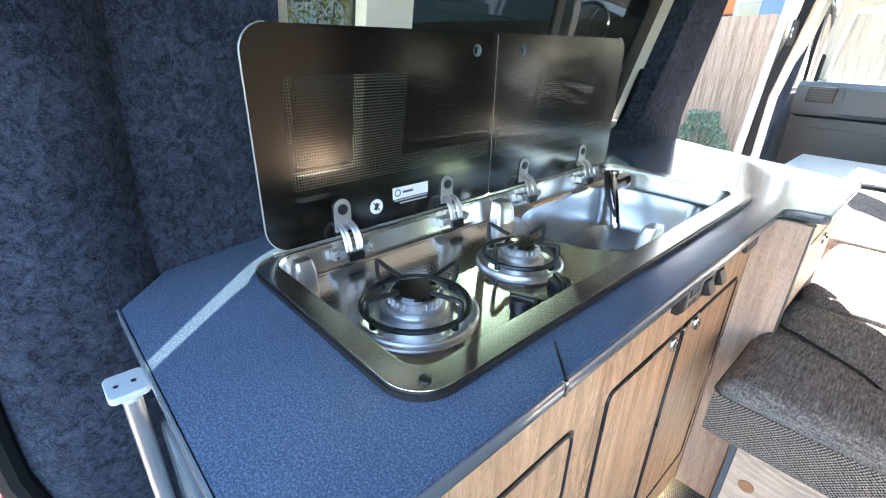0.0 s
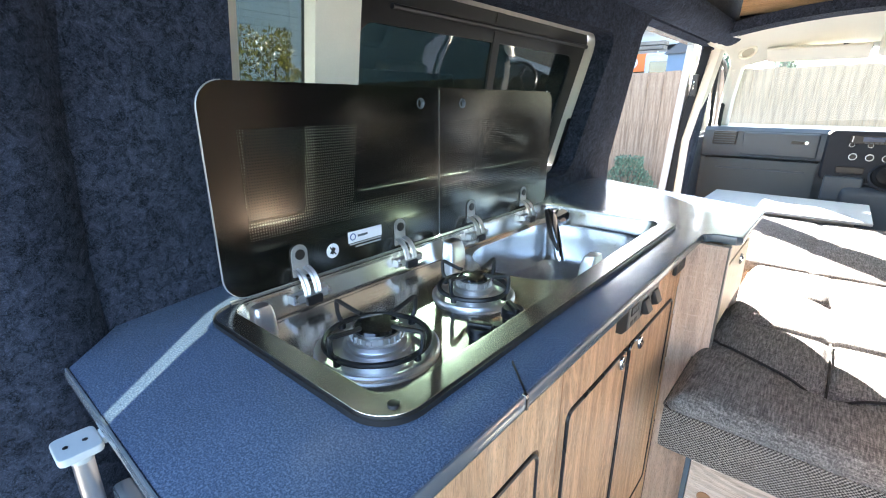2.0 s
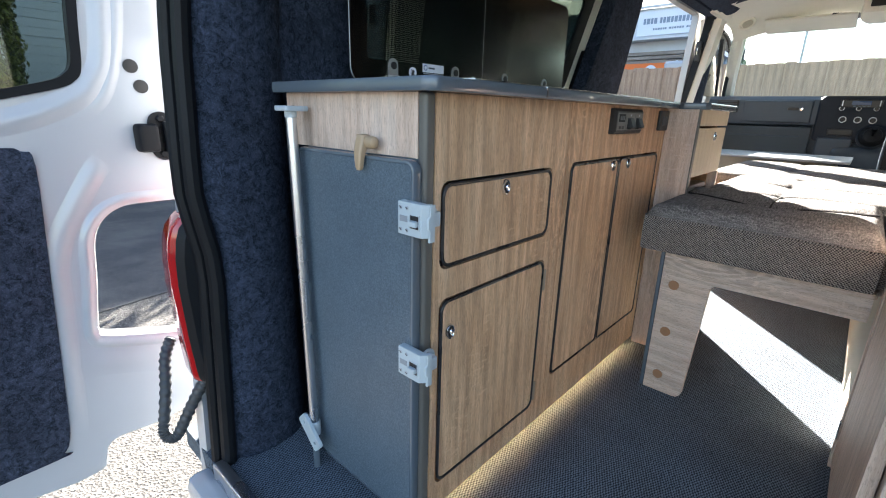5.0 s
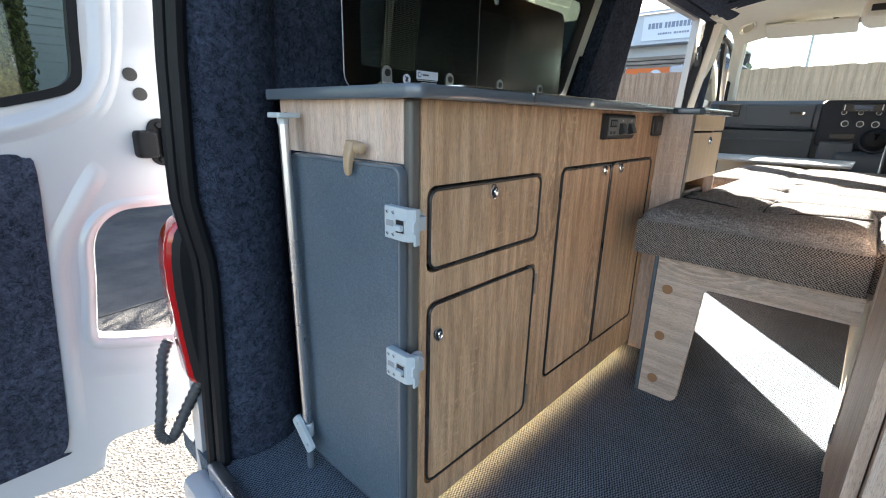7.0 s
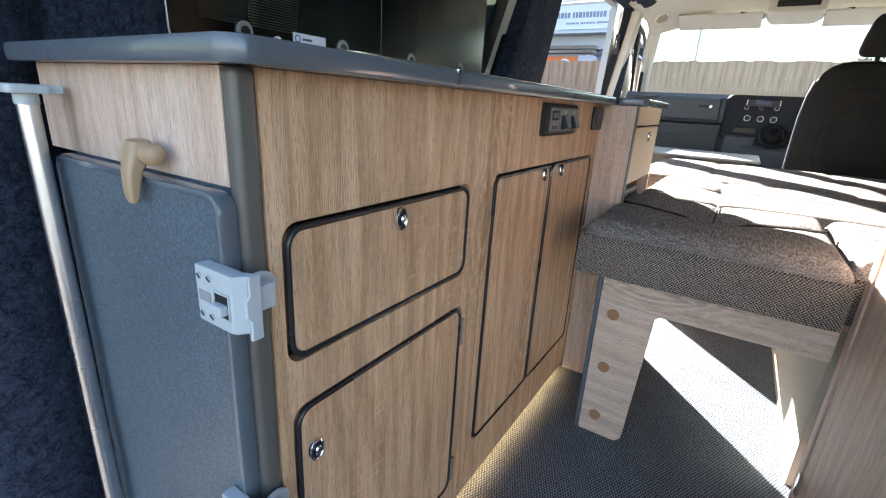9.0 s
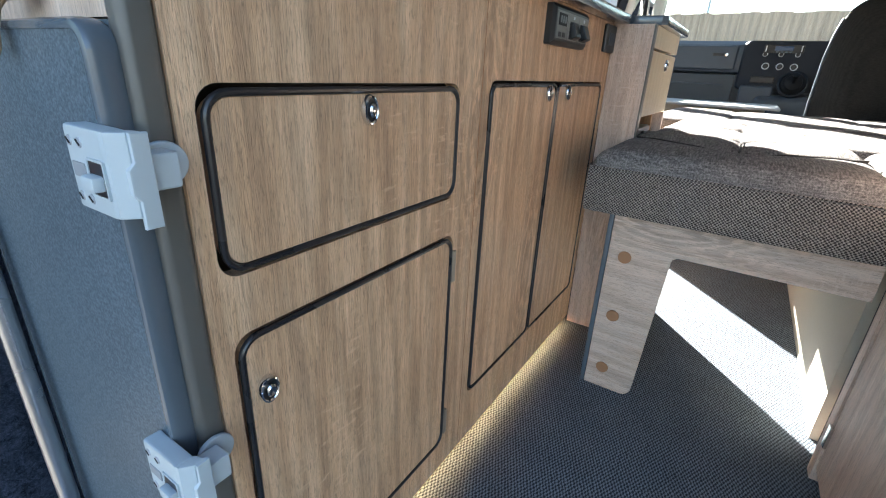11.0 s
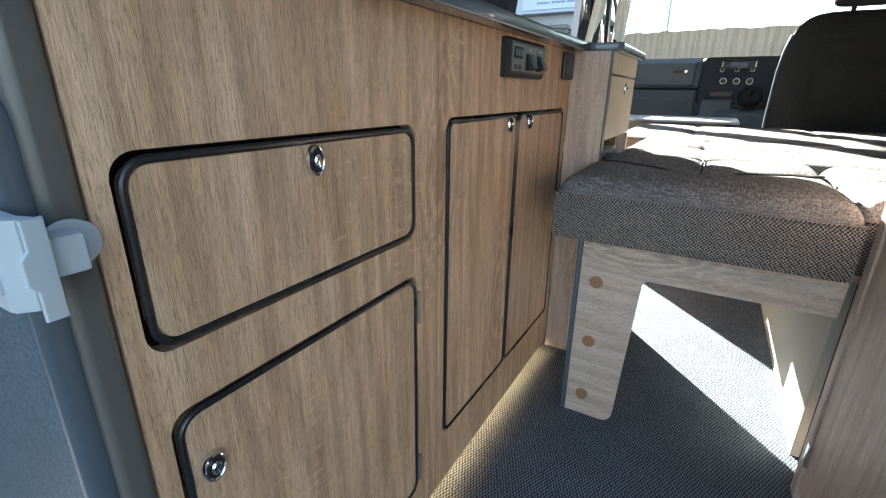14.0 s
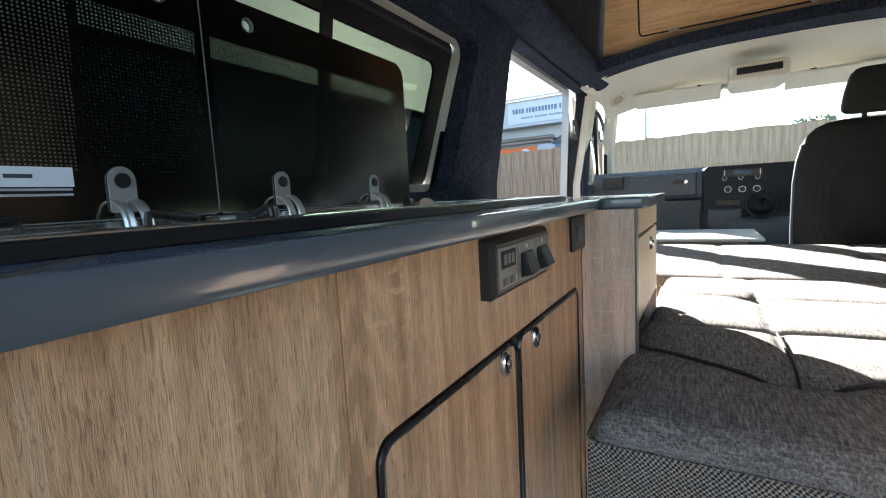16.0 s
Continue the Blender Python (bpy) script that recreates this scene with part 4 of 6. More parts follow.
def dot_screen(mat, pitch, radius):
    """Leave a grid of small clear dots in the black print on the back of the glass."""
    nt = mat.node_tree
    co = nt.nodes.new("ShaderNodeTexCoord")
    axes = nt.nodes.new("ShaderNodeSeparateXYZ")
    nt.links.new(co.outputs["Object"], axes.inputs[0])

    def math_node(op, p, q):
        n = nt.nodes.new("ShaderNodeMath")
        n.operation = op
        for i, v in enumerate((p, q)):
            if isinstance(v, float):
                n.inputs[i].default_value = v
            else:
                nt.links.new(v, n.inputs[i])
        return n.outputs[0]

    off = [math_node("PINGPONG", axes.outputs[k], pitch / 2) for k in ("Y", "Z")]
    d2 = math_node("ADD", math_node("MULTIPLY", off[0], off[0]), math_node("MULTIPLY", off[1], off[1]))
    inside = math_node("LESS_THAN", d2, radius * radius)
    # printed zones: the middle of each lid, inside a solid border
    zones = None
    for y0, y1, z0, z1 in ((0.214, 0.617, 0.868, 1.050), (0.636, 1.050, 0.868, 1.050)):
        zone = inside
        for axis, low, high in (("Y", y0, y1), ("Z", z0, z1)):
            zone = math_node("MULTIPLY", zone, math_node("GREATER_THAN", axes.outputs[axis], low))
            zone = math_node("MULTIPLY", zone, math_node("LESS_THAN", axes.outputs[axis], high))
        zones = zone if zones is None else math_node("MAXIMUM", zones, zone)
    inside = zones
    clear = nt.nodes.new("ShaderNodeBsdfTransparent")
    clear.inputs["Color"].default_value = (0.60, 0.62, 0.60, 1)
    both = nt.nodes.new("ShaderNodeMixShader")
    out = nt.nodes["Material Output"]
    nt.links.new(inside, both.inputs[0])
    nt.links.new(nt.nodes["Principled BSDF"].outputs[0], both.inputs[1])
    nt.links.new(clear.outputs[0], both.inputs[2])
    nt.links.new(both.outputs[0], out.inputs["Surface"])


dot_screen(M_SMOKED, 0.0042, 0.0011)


def clear_back(ob):
    """The back of the lid is bare clear glass."""
    ob.data.materials.append(M_PANE)
    for f in ob.data.polygons:
        if f.normal.x < -0.9:
            f.material_index = 1


def lid(y0, y1, rad, hole_y, label):
    t = thing("glass_lid", label, "glass lid", group="folded-up lids of the hob and sink")
    hz = 1.083
    hole = [(hole_y + 0.0085 * math.cos(2 * math.pi * i / 20), hz + 0.0085 * math.sin(2 * math.pi * i / 20)) for i in range(20)]
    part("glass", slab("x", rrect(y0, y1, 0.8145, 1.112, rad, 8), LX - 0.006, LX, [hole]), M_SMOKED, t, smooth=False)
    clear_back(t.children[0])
    part("grommet", lathe((LX - 0.007, hole_y, hz), "x", [(0.0083, 0.0), (0.0100, 0.0), (0.0100, 0.0078), (0.0088, 0.0082), (0.0083, 0.0075), (0.0083, 0.0)], 24), M_EDGE, t, "grey grommet round the finger hole")
    ring = rrect(y0 + 0.0002, y1 - 0.0002, 0.8147, 1.1118, rad, 8)
    free = [q for q in ring if abs(q[0] - 0.6265) > 0.004]
    k = max(range(len(free)), key=lambda i: (Vector(free[i]) - Vector(free[i - 1])).length)
    line = [q for q in free[k:] + free[:k] if abs(q[0] - 0.6265) > 0.40]
    part("edge", sweep([(LX - 0.0020, a, b) for a, b in sorted(line, key=lambda q: math.atan2(q[1] - 0.967, (q[0] - 0.6265) * (-1 if y0 < 0.5 else 1)))], 0.0018, 6), M_EDGEGLASS, t, "ground bright glass edge")
    part("lower_edge", box(LX - 0.003, LX + 0.0006, y0 + 0.006, y1 - 0.006, 0.8138, 0.8151), M_EDGEGLASS, t, "bright lower glass edge")
    if y0 < 0.5:
        part("side_edge", box(LX - 0.003, LX + 0.0005, y1 - 0.0002, y1 + 0.0008, 0.816, 1.108), M_EDGEGLASS, t, "bright ground glass edge")
    return t


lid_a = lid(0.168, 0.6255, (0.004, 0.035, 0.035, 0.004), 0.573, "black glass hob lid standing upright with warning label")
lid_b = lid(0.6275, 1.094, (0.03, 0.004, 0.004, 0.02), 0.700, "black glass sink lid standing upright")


M_PLATE = plain("satin_steel_plate", (0.45, 0.45, 0.445), 0.5, metal=0.75, grain=0.05)


def lid_hinge(y, parent):
    h = part("hinge", slab("x", rrect(y - 0.0145, y + 0.0145, 0.822, 0.874, (0.0145, 0.0145, 0.003, 0.003), 6), LX + 0.001, LX + 0.0035, bevel=0.0006), M_PLATE, parent, "bright hinge plate")
    part("bolt", lathe((LX + 0.0035, y, 0.858), "x", [(0.0085, 0.0), (0.0085, 0.002), (0.0, 0.003)], 16), M_BLACK, h)
    # two flat spring bands that curl down to the tray
    bend = [(0.0025, 0.835), (0.007, 0.8345), (0.0135, 0.8325), (0.020, 0.828), (0.025, 0.8215), (0.029, 0.813), (0.0315, 0.800)]
    for dy in (-0.0095, 0.0095):
        rows = []
        for i, (dx, z) in enumerate(bend):
            q0, q1 = bend[max(i - 1, 0)], bend[min(i + 1, len(bend) - 1)]
            d = Vector((q1[0] - q0[0], 0, q1[1] - q0[1])).normalized()
            nrm = Vector((-d.z, 0, d.x)) * 0.0011
            c = Vector((LX + dx, y + dy, z))
            rows.append([c + nrm + Vector((0, -0.0058, 0)), c + nrm * 2.2 + Vector((0, -0.0035, 0)), c + nrm * 0.6, c + nrm * 2.2 + Vector((0, 0.0035, 0)), c + nrm + Vector((0, 0.0058, 0)), c - nrm + Vector((0, 0.0058, 0)), c - nrm + Vector((0, -0.0058, 0))])
        part("spring_band", loft(rows, True, True), M_POLISH, h)
    part("bracket", box(LX + 0.0150, LX + 0.0305, y - 0.034, y + 0.034, 0.789, 0.803, 0.001), M_PLATE, h)
    for dy in (-0.029, 0.029):
        for dz in (0.794, 0.803):
            part("rivet", lathe((LX + 0.0305, y + dy, dz), "x", [(0.0034, 0), (0.0028, 0.002), (0, 0.003)], 12), M_CHROME, h)
    part("catch", box(LX + 0.027, LX + 0.036, y - 0.013, y + 0.015, 0.783, 0.796, 0.001), M_BLACK, h)


for y, p in ((0.287, lid_a), (0.507, lid_a), (0.735, lid_b), (0.965, lid_b)):
    lid_hinge(y, p)


M_LABEL = plain("white_label", (0.72, 0.74, 0.80), 0.4, grain=0.02)
part("warning_disc", lathe((LX + 0.0003, 0.3515, 0.8475), "x", [(0.0, 0.0), (0.0125, 0.0), (0.0125, 0.0006), (0.0, 0.0006)], 28), M_LABEL, lid_a, "round white prohibition sticker")
part("disc_mark", turned(box(0.0, 0.0004, -0.0011, 0.0011, -0.0095, 0.0095), pose(LX + 0.001, 0.3515, 0.8475, 38, 0, 0)), M_BLACK, lid_a)
part("disc_mark", turned(box(0.0, 0.0004, -0.0035, 0.0035, -0.006, 0.006), pose(LX + 0.0008, 0.3515, 0.8475, -30, 0, 0)), M_BLACK, lid_a)
part("label_strip", box(LX + 0.0003, LX + 0.0009, 0.385, 0.462, 0.8515, 0.8715), M_LABEL, lid_a, "white maker's label strip")
part("label_mark", lathe((LX + 0.0009, 0.395, 0.862), "x", [(0.0045, 0.0), (0.0065, 0.0), (0.0065, 0.0004), (0.0045, 0.0004)], 20), plain("label_blue", (0.05, 0.09, 0.25), 0.5), lid_a)
part("label_bar", box(LX + 0.0009, LX + 0.0012, 0.406, 0.428, 0.860, 0.864), M_DASH, lid_a)
for k in range(2):
    part("label_bar", box(LX + 0.0003, LX + 0.0008, 0.388 + 0.012 * k, 0.460, 0.8475 - 0.0055 * k, 0.8500 - 0.0055 * k), plain("label_print", (0.35, 0.35, 0.37), 0.5), lid_a)

# worktop joint in the front edge and its bright cap
single("worktop_joint", slab("z", [(-0.0145, 0.3185), (-0.0145, 0.3155), (0.0310, 0.2700), (0.0310, 0.2730)], TOP - 0.006, TOP + 0.0011), M_BLACK, "dark joint strip slantwise across the worktop front edge", "trim", kind="structure")
single("joint_strip", box(0.0300, 0.0334, 0.2695, 0.2735, TOP - 0.0160, TOP - 0.0030, 0.0005), M_BLACK, "dark joint strip down the worktop edging", "trim", kind="structure")
single("joint_cap", box(0.0270, 0.0325, 0.2690, 0.2740, TOP - 0.003, TOP + 0.0013, 0.0006), M_CHROME, "small bright cap on the worktop edge joint", "trim", kind="structure")

# LED strip below the front panel
M_LED, ntl, bl = node_mat("warm_led")
bl.inputs["Emission Color"].default_value = (1.0, 0.68, 0.32, 1)
bl.inputs["Emission Strength"].default_value = 3.0
single("led_strip", box(-0.034, -0.024, 0.03, 1.02, 0.0395, 0.0455), M_LED, "warm LED strip lighting the floor under the cabinet", "led strip")

# ---- stowed table on the cabinet end, with its leg and catches ----
table = thing("stowed_table", "grey speckled laminate table top stowed upright against the cabinet end", "table")
part("table_top", slab("y", rrect(-0.3145, -0.0075, 0.0295, 0.6865, 0.012), -0.0150, 0.0010), M_TABLE, table)
TRIM_OUT = rrect(-0.314, -0.008, 0.030, 0.686, 0.013, 6)
rows = []
for i, (a, b) in enumerate(TRIM_OUT):
    d = (Vector(TRIM_OUT[(i + 1) % len(TRIM_OUT)]) - Vector(TRIM_OUT[i - 1])).normalized()
    rows.append([(a + d.y * n, y, b - d.x * n) for n, y in ((-0.003, -0.0150), (-0.0025, -0.0162), (0.0, -0.0164), (0.0022, -0.0155), (0.0036, -0.0130), (0.0040, -0.0085), (0.0036, -0.002), (0.002, 0.0012), (-0.003, 0.0012))])
part("edging", loft(rows + rows[:1]), M_EDGE, table, "grey rounded table edging")
leg = thing("folding_support", "aluminium table support tube stowed upright beside the cabinet end", "support tube")
LXp, LYp = -0.300, -0.034
part("tube", turned(cyl((0, 0, -0.64), "z", 0.0095, 0.642, 24), pose(LXp, LYp, 0.750, 0, -1.2, 0)), M_ALU, leg)
part("top_plate", slab("z", rrect(LXp - 0.023, LXp + 0.020, LYp - 0.020, LYp + 0.018, 0.007), 0.752, 0.761, bevel=0.002), M_WPLASTIC, leg, "pale grey plastic mounting plate")
part("tab", box(LXp - 0.010, LXp + 0.010, LYp + 0.018, LYp + 0.030, 0.752, 0.761, 0.002), M_WPLASTIC, leg)
for dy in (-0.010, 0.006):
    part("screw", lathe((LXp, LYp + dy, 0.761), "z", [(0.0025, 0), (0.0025, 0.0006), (0, 0.0007)], 10), M_BLACK, leg)
part("socket", cyl((LXp, LYp, 0.741), "z", 0.0106, 0.011, 20, bevel=0.001), M_WPLASTIC, leg)
FXp = LXp + 0.0134
bm = turned(slab("y", rrect(-0.040, 0.040, -0.017, 0.017, 0.007), -0.004, 0.004, [rrect(-0.029, -0.021, -0.004, 0.004, 0.0035), rrect(0.021, 0.029, -0.004, 0.004, 0.0035)], bevel=0.0012), pose(FXp + 0.006, LYp - 0.014, 0.098, 0, 42, 0))
part("clip_plate", bm, M_WPLASTIC, leg, "pale grey plastic foot clip")
part("clip", cyl((FXp, LYp, 0.082), "z", 0.0125, 0.034, 20, bevel=0.003), M_WPLASTIC, leg)
part("foot", cyl((FXp + 0.001, LYp, 0.0), "z", 0.0085, 0.083, 20, bevel=0.002), M_EDGE, leg)

turn = thing("turn_catch", "tan plastic turn catch holding the stowed table", "catch")
CT = Matrix.Translation((-0.118, -0.0135, 0.711)) @ Matrix.Diagonal((0.80, 0.85, 0.92, 1.0)) @ Matrix.Translation((0.118, 0.0135, -0.711))
part("pivot", turned(lathe((-0.118, -0.0135, 0.7095), "x", [(0.0, 0.0), (0.0085, 0.0), (0.0105, 0.004), (0.0105, 0.024), (0.0095, 0.030), (0.006, 0.033), (0.0, 0.034)], 20), CT), M_BROWN, turn)
part("arm", turned(loft([[(cx + w * a, cy + t * b, z) for a, b in rrect(-1, 1, -1, 1, 0.55, 4)] for z, cx, w, cy, t in ((0.7225, -0.1200, 0.0060, -0.0150, 0.0060), (0.7205, -0.1190, 0.0110, -0.0155, 0.0100), (0.7120, -0.1185, 0.0130, -0.0175, 0.0110), (0.7020, -0.1185, 0.0125, -0.0210, 0.0105), (0.6930, -0.1180, 0.0110, -0.0255, 0.0080), (0.6800, -0.1170, 0.0095, -0.0280, 0.0065), (0.6680, -0.1160, 0.0080, -0.0290, 0.0055), (0.6630, -0.1155, 0.0050, -0.0290, 0.0035))], True, True), CT), M_BROWN, turn)
for dx in (-0.004, 0.004):
    part("rib", turned(box(-0.1315 + dx, -0.1295 + dx, -0.0200, -0.0080, 0.7030, 0.7215, 0.0006), CT), M_BROWN, turn)
part("screw", lathe((-0.1305, -0.0165, 0.712), (0, -1, 0), [(0.0035, 0.0), (0.0033, 0.0008), (0.0, 0.0010)], 14), M_CHROME, turn, "small bright screw")


M_SCREW = plain("zinc_screw", (0.40, 0.42, 0.45), 0.4, metal=0.4)
M_SLOT = plain("grey_slot", (0.25, 0.265, 0.285), 0.5)


def latch(z):
    """White plastic slide latch: base with screws, a wrap-round hook and a sliding tongue."""
    t = thing("table_latch", "white plastic slide latch clipped over the table edge", "latch", group="latches on the stowed table")
    f = -0.0155
    part("base", box(-0.0245, 0.0225, f - 0.014, f, z - 0.025, z + 0.025, 0.0022), M_WPLASTIC, t)
    part("side_wall", slab("z", [(0.0215, f - 0.0135), (0.0245, f - 0.0130), (0.031, f - 0.005), (0.031, f + 0.004), (0.0215, f + 0.001)], z - 0.0245, z + 0.0245, bevel=0.0015), M_WPLASTIC, t)
    part("guard", slab("x", [(f - 0.004, z - 0.031), (f + 0.006, z - 0.031), (f + 0.006, z + 0.024), (f - 0.004, z + 0.024), (f - 0.004, z + 0.008), (f - 0.0075, z + 0.004), (f - 0.0075, z - 0.010), (f - 0.004, z - 0.014)], 0.0285, 0.0335, bevel=0.0012), M_WPLASTIC, t)
    part("tongue_frame", slab("y", rrect(0.0005, 0.0215, z - 0.0140, z + 0.0085, 0.0012), f - 0.0150, f - 0.013, [rrect(0.002, 0.0200, z - 0.0125, z + 0.007, 0.001)]), M_WPLASTIC, t)
    part("neck", box(0.010, 0.028, f - 0.002, 0.008, z - 0.011, z + 0.011, 0.002), M_WPLASTIC, t)
    part("hook", slab("x", [(0.0155 * math.cos(a) + 0.0085, z + 0.0145 * math.sin(a)) for a in [2 * math.pi * i / 24 for i in range(24)]], 0.0035, 0.0085, bevel=0.0018), M_WPLASTIC, t)
    part("window", box(-0.0195, -0.0035, f - 0.0148, f - 0.013, z - 0.005, z + 0.004, 0.0006), M_SLOT, t, "grey slot")
    part("tongue", box(0.0035, 0.0190, f - 0.021, f - 0.013, z - 0.009, z + 0.0, 0.0022), M_WPLASTIC, t)
    # Black plate on the face paints the shadow of the tongue's recess.
    part("tongue_slot", box(0.0025, 0.0195, f - 0.0147, f - 0.013, z - 0.0125, z + 0.007, 0.0004), M_TRIM, t)
    for sx, sz in ((-0.0175, 0.016), (-0.0045, 0.016), (-0.0175, -0.017), (-0.0045, -0.017)):
        s = part("screw", lathe((sx, f - 0.014, z + sz), (0, -1, 0), [(0.0032, 0), (0.0030, 0.0006), (0, 0.0008)], 14), M_SCREW, t)
        part("slot", turned(box(-0.0024, 0.0024, -0.0003, 0.0003, -0.0005, 0.0005), pose(sx, f - 0.0150, z + sz, 0, 40, 0)), M_BLACK, s)


latch(0.608)
latch(0.372)

# ---- bed ----
bed = thing("bed_base", "pale oak bed frame with a splayed leg on the floor", "bed frame")
Yb = 0.808
legpts = [(0.124, 0.0), (0.205, 0.0), (0.214, 0.002), (0.221, 0.008), (0.2255, 0.017), (0.243, 0.332), (0.2455, 0.341), (0.253, 0.347), (0.545, 0.347), (0.545, 0.412), (0.124, 0.412)]
part("front_board", slab("y", legpts, Yb, Yb + 0.018, bevel=0.001), M_OAK_PALE_X, bed)
part("leg_edging", box(0.113, 0.1235, Yb - 0.003, Yb + 0.021, 0.0, 0.412, 0.003), M_EDGE, bed, "grey leg edging")
for z in (0.325, 0.187, 0.053):
    part("screw_cap", lathe((0.158, Yb - 0.0012, z), (0, -1, 0), [(0.0, 0.0), (0.0135, 0.0), (0.013, 0.0012), (0.0, 0.0016)], 24), M_BOLT, bed, "tan screw cap")
part("deck", box(0.125, 0.55, Yb + 0.019, 2.25, 0.396, 0.412), M_OAK_PALE, bed)
part("deck_forward", box(0.551, 1.12, 0.86, 2.25, 0.396, 0.412), M_OAK_PALE, bed)
part("side_board", box(0.562, 0.578, 0.90, 2.24, 0.0, 0.395), M_CREAM_DULL, bed, "cream side board under the bed")
part("deck_cab", box(-0.195, 1.12, 2.255, 2.735, 0.396, 0.412), M_OAK_PALE, bed)
# Hidden board, added only to shadow the edge of the floor's sun patch.
part("near_side_board", box(-0.215, -0.199, 2.155, 2.70, 0.0, 0.499), M_OAK_PALE, bed)


def tufted(x0, x1, y0, y1, lift, xs, ys, vee=0.0):
    """The swell of a cushion top, drawn in at its tufts and along the seams between them."""
    def f(x, y):
        dx = min(abs(x - q) for q in xs)
        dy = min(abs(y - q - vee * min(dx, 0.22)) for q in ys)
        if vee and y < ys[0] - 0.01:
            dx = 1.0
        seam = (math.exp(-(dx / 0.011) ** 2) + math.exp(-(dy / 0.011) ** 2)) * (0.007 if vee else 0.0045)
        valley = math.exp(-(dx / 0.05) ** 2) * (0.006 if vee else 0.002) + math.exp(-(dy / 0.05) ** 2) * (0.007 if vee else 0.003)
        tuft = math.exp(-(dx * dx + dy * dy) / 0.040 ** 2) * (0.015 if vee else 0.010)
        e = min(1.0, (min(x - x0, x1 - x, y - y0, y1 - y) + 0.01) / 0.09)
        return lift * math.sin(max(e, 0) * math.pi / 2) - (seam + valley + tuft) * min(1.0, max(e, 0) * 1.6) + 0.003 * noise.noise((x * 5, y * 5, 0.3))
    return f


def cushion(x0, x1, y0, y1, z0, z1, xs, ys, label, div, vee=0.0):
    t = thing("cushion", label, "cushion", group="cushions making up the bed")
    part("cover", soft_box(x0 + 0.002, x1 - 0.002, y0 + 0.002, y1 - 0.002, z0 + 0.052, z1, 0.030, div, tufted(x0, x1, y0, y1, 0.016, xs, ys, vee)), M_CUSHION, t)
    part("boxing", soft_box(x0, x1, y0, y1, z0, z0 + 0.095, 0.009, (24, 24, 6), lambda x, y: 0.0), M_BOXING, t, "coarse woven boxing strip")
    if vee:
        top = tufted(x0, x1, y0, y1, 0.016, xs, ys, vee)
        spots = [(xs[0] + k * 0.010, ys[0] + vee * min(abs(k) * 0.010, 0.22)) for k in range(-22, 23)]
        # Dark tubes over the seams paint the shade of their grooves.
        part("seam", sweep([(a, b, z1 + top(a, b) + 0.0062) for a, b in spots], 0.0028, 6), M_SEAM, t, "stitched seam drawn dark for its groove shade")
        part("seam", sweep([(xs[0], ys[0] + 0.012 * k, z1 + top(xs[0], ys[0] + 0.012 * k) + 0.0062) for k in range(23)], 0.0024, 6), M_SEAM, t, "stitched seam drawn dark for its groove shade")
        part("button", lathe((xs[0], ys[0], z1 + top(xs[0], ys[0])), "z", [(0.008, -0.001), (0.0075, 0.0015), (0.004, 0.003), (0.0, 0.0034)], 16), M_CUSHION, t, "cloth-covered tuft button")
    part("piping", sweep([(a, b, z0 + 0.093) for a, b in rrect(x0, x1, y0, y1, 0.02, 5)], 0.0018, 6, closed=True), M_BOXING, t)
    return t


cushion(0.058, 0.543, 0.785, 1.275, 0.413, 0.530, (0.305,), (0.985, 1.60), "grey-brown woven bed cushion with tufted top, half in sun", (150, 150, 12), 0.48)
cushion(0.534, 1.12, 0.835, 1.272, 0.413, 0.530, (0.80,), (1.05,), "grey woven bed cushion beside the tall cupboard", (90, 70, 6))
cushion(0.072, 1.12, 1.255, 1.83, 0.413, 0.528, (0.30, 0.76), (1.54,), "grey woven tufted bed cushion lying in the sun", (170, 100, 6))
cushion(-0.060, 1.12, 1.815, 2.735, 0.413, 0.526, (0.24, 0.70), (2.27,), "grey woven tufted bed cushion behind the driver's seat", (150, 80, 6))
bol = thing("backrest_cushion", "pale grey backrest cushion standing upright on the bed", "cushion")
BT = pose(1.012, 2.185, 0, 0, 0, -9)
part("cover", turned(soft_box(0.0, 0.145, 0.006, 0.46, 0.540, 0.812, 0.022, (12, 30, 16), lambda x, y: 0.006 * math.sin(math.pi * min(1, max(0, y / 0.46)))), BT), M_CUSHION, bol)
part("boxing", turned(soft_box(0.012, 0.140, 0.0, 0.02, 0.548, 0.805, 0.006, (8, 4, 12), lambda x, y: 0.0), BT), M_BOXING, bol, "coarse woven boxing strip")
part("piping", turned(sweep([(0.004, 0.004, 0.550), (0.002, 0.003, 0.68), (0.004, 0.004, 0.800), (0.075, 0.004, 0.810), (0.138, 0.004, 0.800)], 0.003, 6), BT), M_CUSHION, bol)
shelf = thing("loose_board", "flat pale board lying forward of the bed", "board")
part("board", box(-0.30, 0.42, 2.68, 3.20, 0.551, 0.566, 0.005), M_BOARD, shelf)
part("support", box(-0.20, 0.36, 2.75, 3.16, 0.0, 0.5505), M_CREAM_DULL, shelf)

# tall unit on the far side of the aisle
tall = thing("tall_unit", "pale oak tall cupboard with a hinged door beside the aisle", "cupboard")
part("front_post", box(0.553, 0.575, 0.772, 0.802, 0.0, 1.20, 0.002), M_OAK_PALE, tall)
part("side_panel", box(0.560, 1.12, 0.803, 0.819, 0.0, 1.20), M_OAK_PALE, tall)
td = part("door", box(0.556, 0.573, 0.30, 0.768, 0.03, 1.20, 0.002), M_OAK_PALE, tall)
part("hinge", box(0.550, 0.556, 0.760, 0.775, 0.08, 0.125, 0.001), M_CHROME, td)
